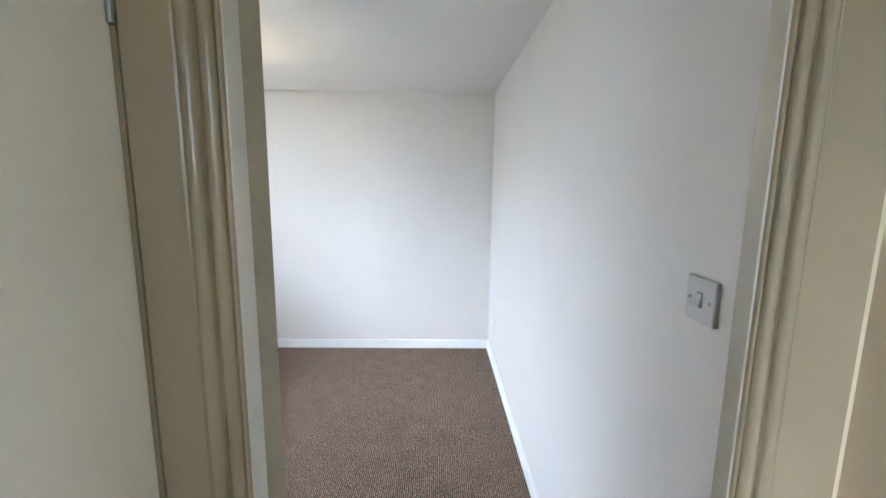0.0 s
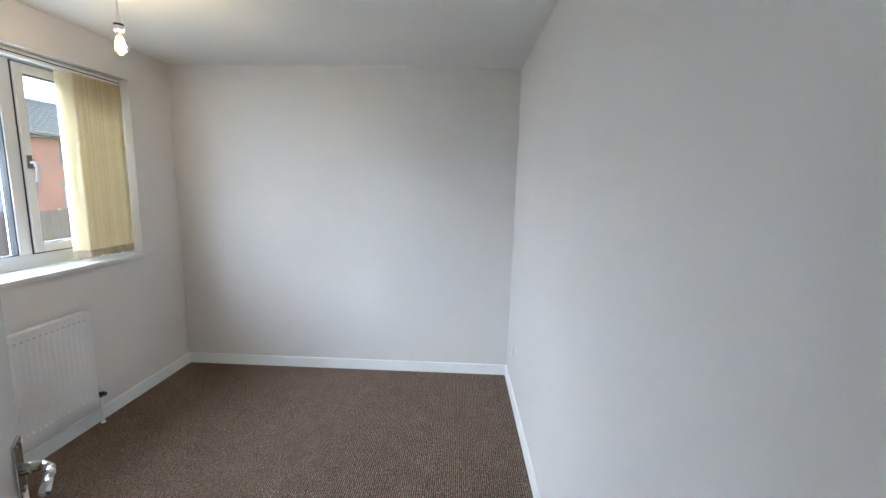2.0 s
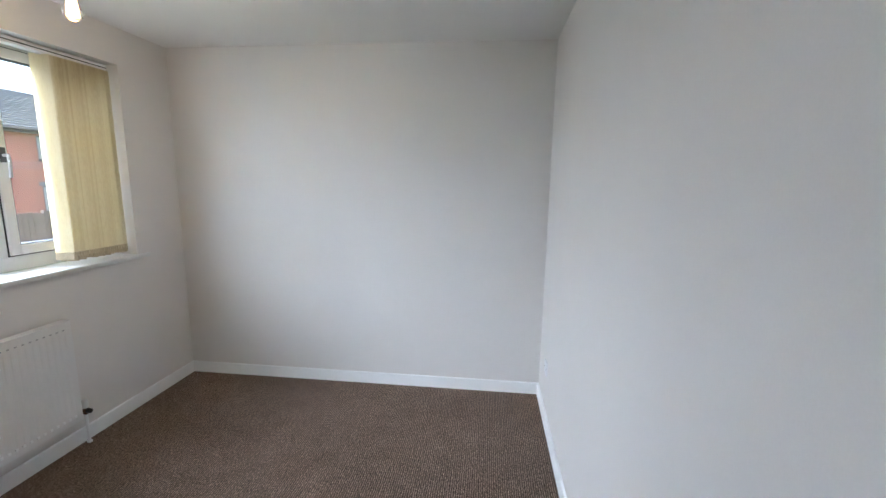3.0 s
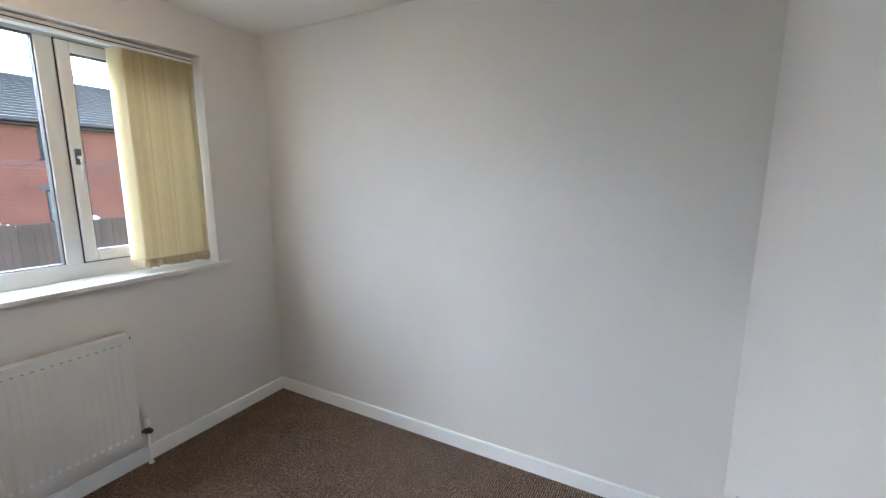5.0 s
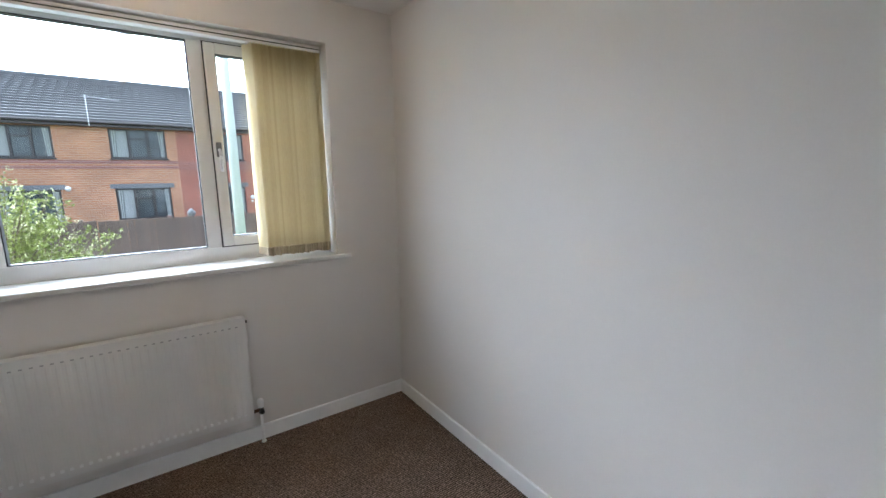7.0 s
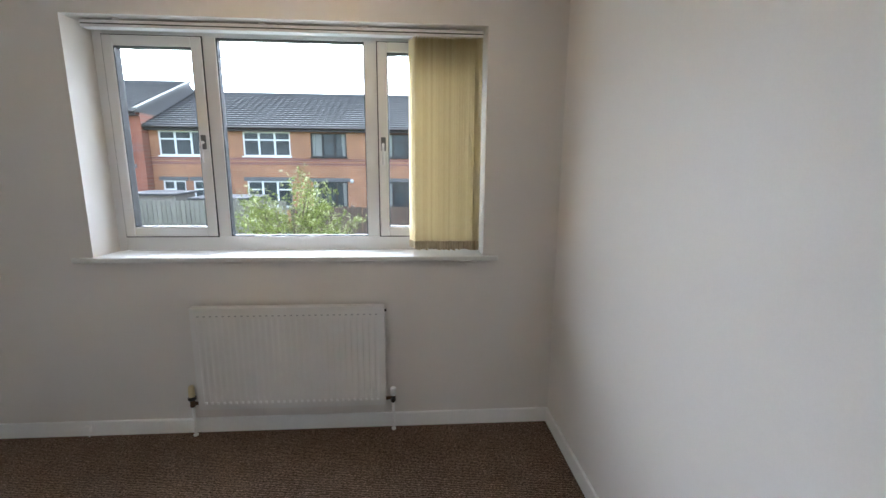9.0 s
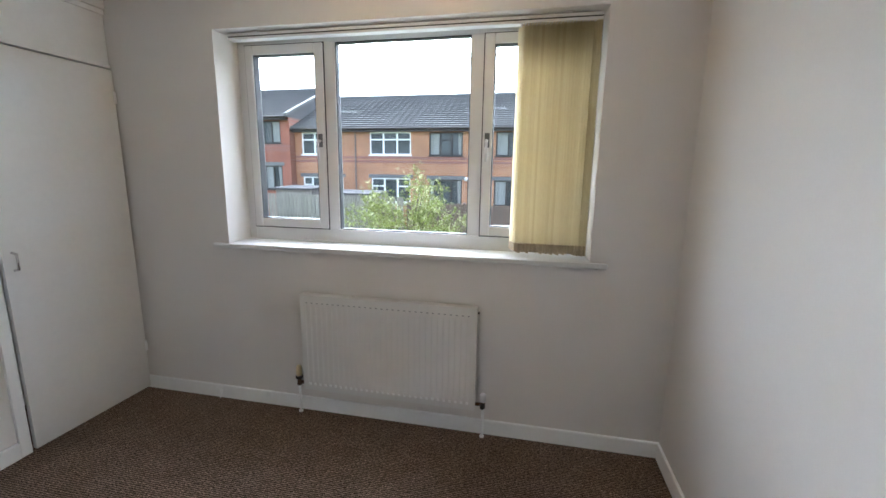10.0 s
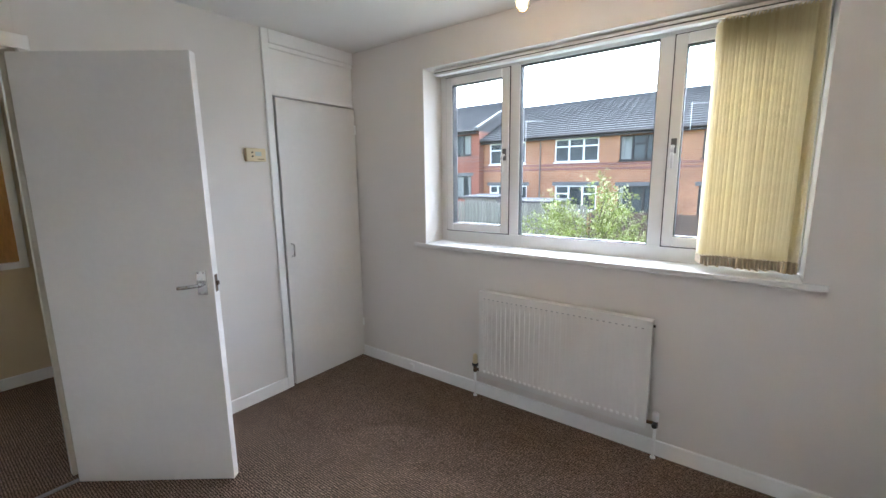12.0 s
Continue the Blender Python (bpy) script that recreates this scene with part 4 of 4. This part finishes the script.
part("dome", lathe(bmesh.new(), [(0.26, 0.06), (0.265, 0.1), (0.25, 0.22), (0.2, 0.33), (0.12, 0.40), (0.02, 0.43)], (-14.5, 7.85, 0), 20), PLASTIC, dc, smooth=True)
part("stand", tube(bmesh.new(), (-14.5, 7.85, GZ), (-14.5, 7.85, 0.06), 0.2), DARKFELT, dc)
go = thing("garden_ornament", (-15.0, 3.78, GZ), "pale stone ornament on a pillar behind the fence", "ornament")
part("pillar", tube(bmesh.new(), (-15.0, 3.78, GZ), (-15.0, 3.78, 0.2), 0.1, 0.09), MORTARV, go)
part("urn", lathe(bmesh.new(), [(0.07, 0.2), (0.05, 0.24), (0.1, 0.3), (0.12, 0.38), (0.08, 0.44), (0.03, 0.5)], (-15.0, 3.78, 0), 14), MORTARV, go, smooth=True)

# pale steel post and the overhead wire
lp = thing("street_post", (-9.2, 4.23, GZ), "pale painted tapered steel post in front of the brown fence", "post")
part("column", tube(bmesh.new(), (-9.2, 4.23, GZ + 0.9), (-9.2, 4.23, 7.5), 0.100, 0.058, 24), POLE, lp, smooth=True)
part("base_tube", tube(bmesh.new(), (-9.2, 4.23, GZ), (-9.2, 4.23, GZ + 0.9), 0.118, 0.114, 24), POLE, lp, smooth=True)
part("collar", tube(bmesh.new(), (-9.2, 4.23, GZ + 0.88), (-9.2, 4.23, GZ + 0.92), 0.119, 0.106, 24), POLE, lp, smooth=True)

cu = bpy.data.curves.new("overhead_wire", 'CURVE')
cu.dimensions, cu.bevel_depth, cu.bevel_resolution = '3D', 0.018, 1
sp = cu.splines.new('POLY')
sp.points.add(40)
for i, p in enumerate(sp.points):
    f = -0.8 + 1.8 * i / 40                      # hangs between poles out of sight at both ends
    q = Vector((-15.0, 5.14, 5.7)).lerp(Vector((-13.5, -16.0, 7.6)), f)
    p.co = (q.x, q.y, q.z - 1.47 * 4 * f * (1 - f), 1)
cu.materials.append(WIRE)
tagged(new("overhead_wire", cu), "thin grey overhead cable strung above the gardens", "cable")

# aerials, wall lamps and festoon lights on the terrace
for u, zt, zb in ((8.74, 4.06, 3.1), (2.35, 4.0, 3.1)):
    a = thing("roof_aerial", (FX + 0.3, FY + u, zb), "thin metal television aerial at the roof edge", "aerial", "roof aerials")
    part("mast", tube(bmesh.new(), (FX + 0.42, FY + u, zb), (FX + 0.42, FY + u, zt), 0.013), POLE, a)
    part("boom", tube(bmesh.new(), (FX + 0.42, FY + u - 0.1, zt - 0.05), (FX + 0.42, FY + u + 0.85, zt - 0.12), 0.007), POLE, a)
    for k in range(6):
        yy = FY + u + 0.1 + k * 0.13
        part("element", tube(bmesh.new(), (FX + 0.25, yy, zt - 0.06), (FX + 0.59, yy, zt - 0.06), 0.004, seg=6), POLE, a)
for u, z in ((13.66, 0.96), (13.42, 0.66), (7.95, 1.13)):
    g = thing("globe_wall_lamp", (FX + 0.12, FY + u, z), "white globe lamp on the brick wall", "wall lamp", "globe lamps")
    bm = bmesh.new()
    bmesh.ops.create_uvsphere(bm, u_segments=16, v_segments=10, radius=0.082, matrix=Matrix.Translation((FX + 0.16, FY + u, z)))
    part("globe", bm, SWITCHPLASTIC, g, smooth=True)
    part("bracket", tube(bmesh.new(), (FX, FY + u, z - 0.08), (FX + 0.1, FY + u, z - 0.06), 0.02), BLACK, g)
fl = thing("festoon_lights", (FX + 0.1, FY + 14.0, 0.2), "string of small white festoon bulbs on the brick wall", "string lights")
pts = [Vector((FX + 0.12, FY + 13.4 + 1.5 * k / 16, 0.55 - 0.62 * k / 16 - 0.12 * math.sin(math.pi * k / 16))) for k in range(17)]
part("cable", bent(bmesh.new(), pts, 0.008, 6), BLACK, fl)
for p in pts[::2]:
    bm = bmesh.new()
    bmesh.ops.create_icosphere(bm, subdivisions=2, radius=0.045, matrix=Matrix.Translation(p - Vector((0, 0, 0.05))))
    part("festoon_bulb", bm, SWITCHPLASTIC, fl, smooth=True)

# ---- flowering shrub ----
tree = thing("flowering_shrub", (-8.0, 1.0, GZ), "light green shrub with small white blossom in the garden", "shrub")
rnd = random.Random(11)
bm = bmesh.new()
tips = []
tube(bm, (-8.0, 1.0, GZ), (-8.0, 1.02, GZ + 0.7), 0.07, 0.05, 10)
for k in range(60):
    a = rnd.uniform(0, 2 * math.pi)
    reach = rnd.uniform(0.25, 1.0)
    base = Vector((-8.0, 1.02, GZ + rnd.uniform(0.35, 0.8)))
    tip = Vector((-8.0 + math.cos(a) * reach * 0.95, 1.0 + math.sin(a) * reach * 1.5, GZ + 2.40 - 0.75 * reach ** 2 - rnd.uniform(0, 0.8) + (0.48 if k % 7 == 0 else 0)))
    mid = base.lerp(tip, 0.5) + Vector((0, 0, 0.12))
    tube(bm, base, mid, 0.022, 0.012, 6), tube(bm, mid, tip, 0.012, 0.004, 5)
    tips.append((mid, tip))
part("trunk", bm, BARK, tree)
vl, fl_, vb, fb = [], [], [], []


def leaf(vs, fs, p, size, wide):
    d = Vector((rnd.gauss(0, 1), rnd.gauss(0, 1), rnd.gauss(0.2, 0.7))).normalized()
    s = d.orthogonal().normalized()
    s.rotate(Matrix.Rotation(rnd.uniform(0, 6.28), 3, d))
    u = d.cross(s) * 0.2
    i = len(vs)
    vs.extend([tuple(p), tuple(p + d * size * 0.5 + s * size * wide + u * size), tuple(p + d * size), tuple(p + d * size * 0.5 - s * size * wide + u * size)])
    fs.extend([(i, i + 1, i + 2), (i, i + 2, i + 3)])


for mid, tip in tips:
    for k in range(105):
        f = rnd.random() ** 0.75
        thin = 1.15 - 0.75 * f                   # shoots grow thinner towards the tip
        p = mid.lerp(tip, f * 1.04) + Vector((rnd.gauss(0, 0.10), rnd.gauss(0, 0.11), rnd.gauss(0, 0.08))) * thin
        leaf(vl, fl_, p, rnd.uniform(0.035, 0.075), 0.28)
    for k in range(6):
        c = mid.lerp(tip, rnd.uniform(0.5, 1.1)) + Vector((rnd.gauss(0, 0.07), rnd.gauss(0, 0.08), rnd.gauss(0.03, 0.06)))
        for j in range(6):
            leaf(vb, fb, c + Vector((rnd.gauss(0, 0.016), rnd.gauss(0, 0.016), rnd.gauss(0, 0.016))), 0.026, 0.4)
for nm, vs, fs, mt, lb in (("foliage", vl, fl_, LEAF, "light green leaves"), ("blossom", vb, fb, BLOSSOM, "white blossom clusters")):
    me = bpy.data.meshes.new(nm)
    me.from_pydata(vs, [], fs)
    me.materials.append(mt)
    ob = new(nm, me)
    ob.parent = tree
    ob.matrix_parent_inverse = world_of(tree).inverted()
    tagged(ob, lb, kind="stuff")
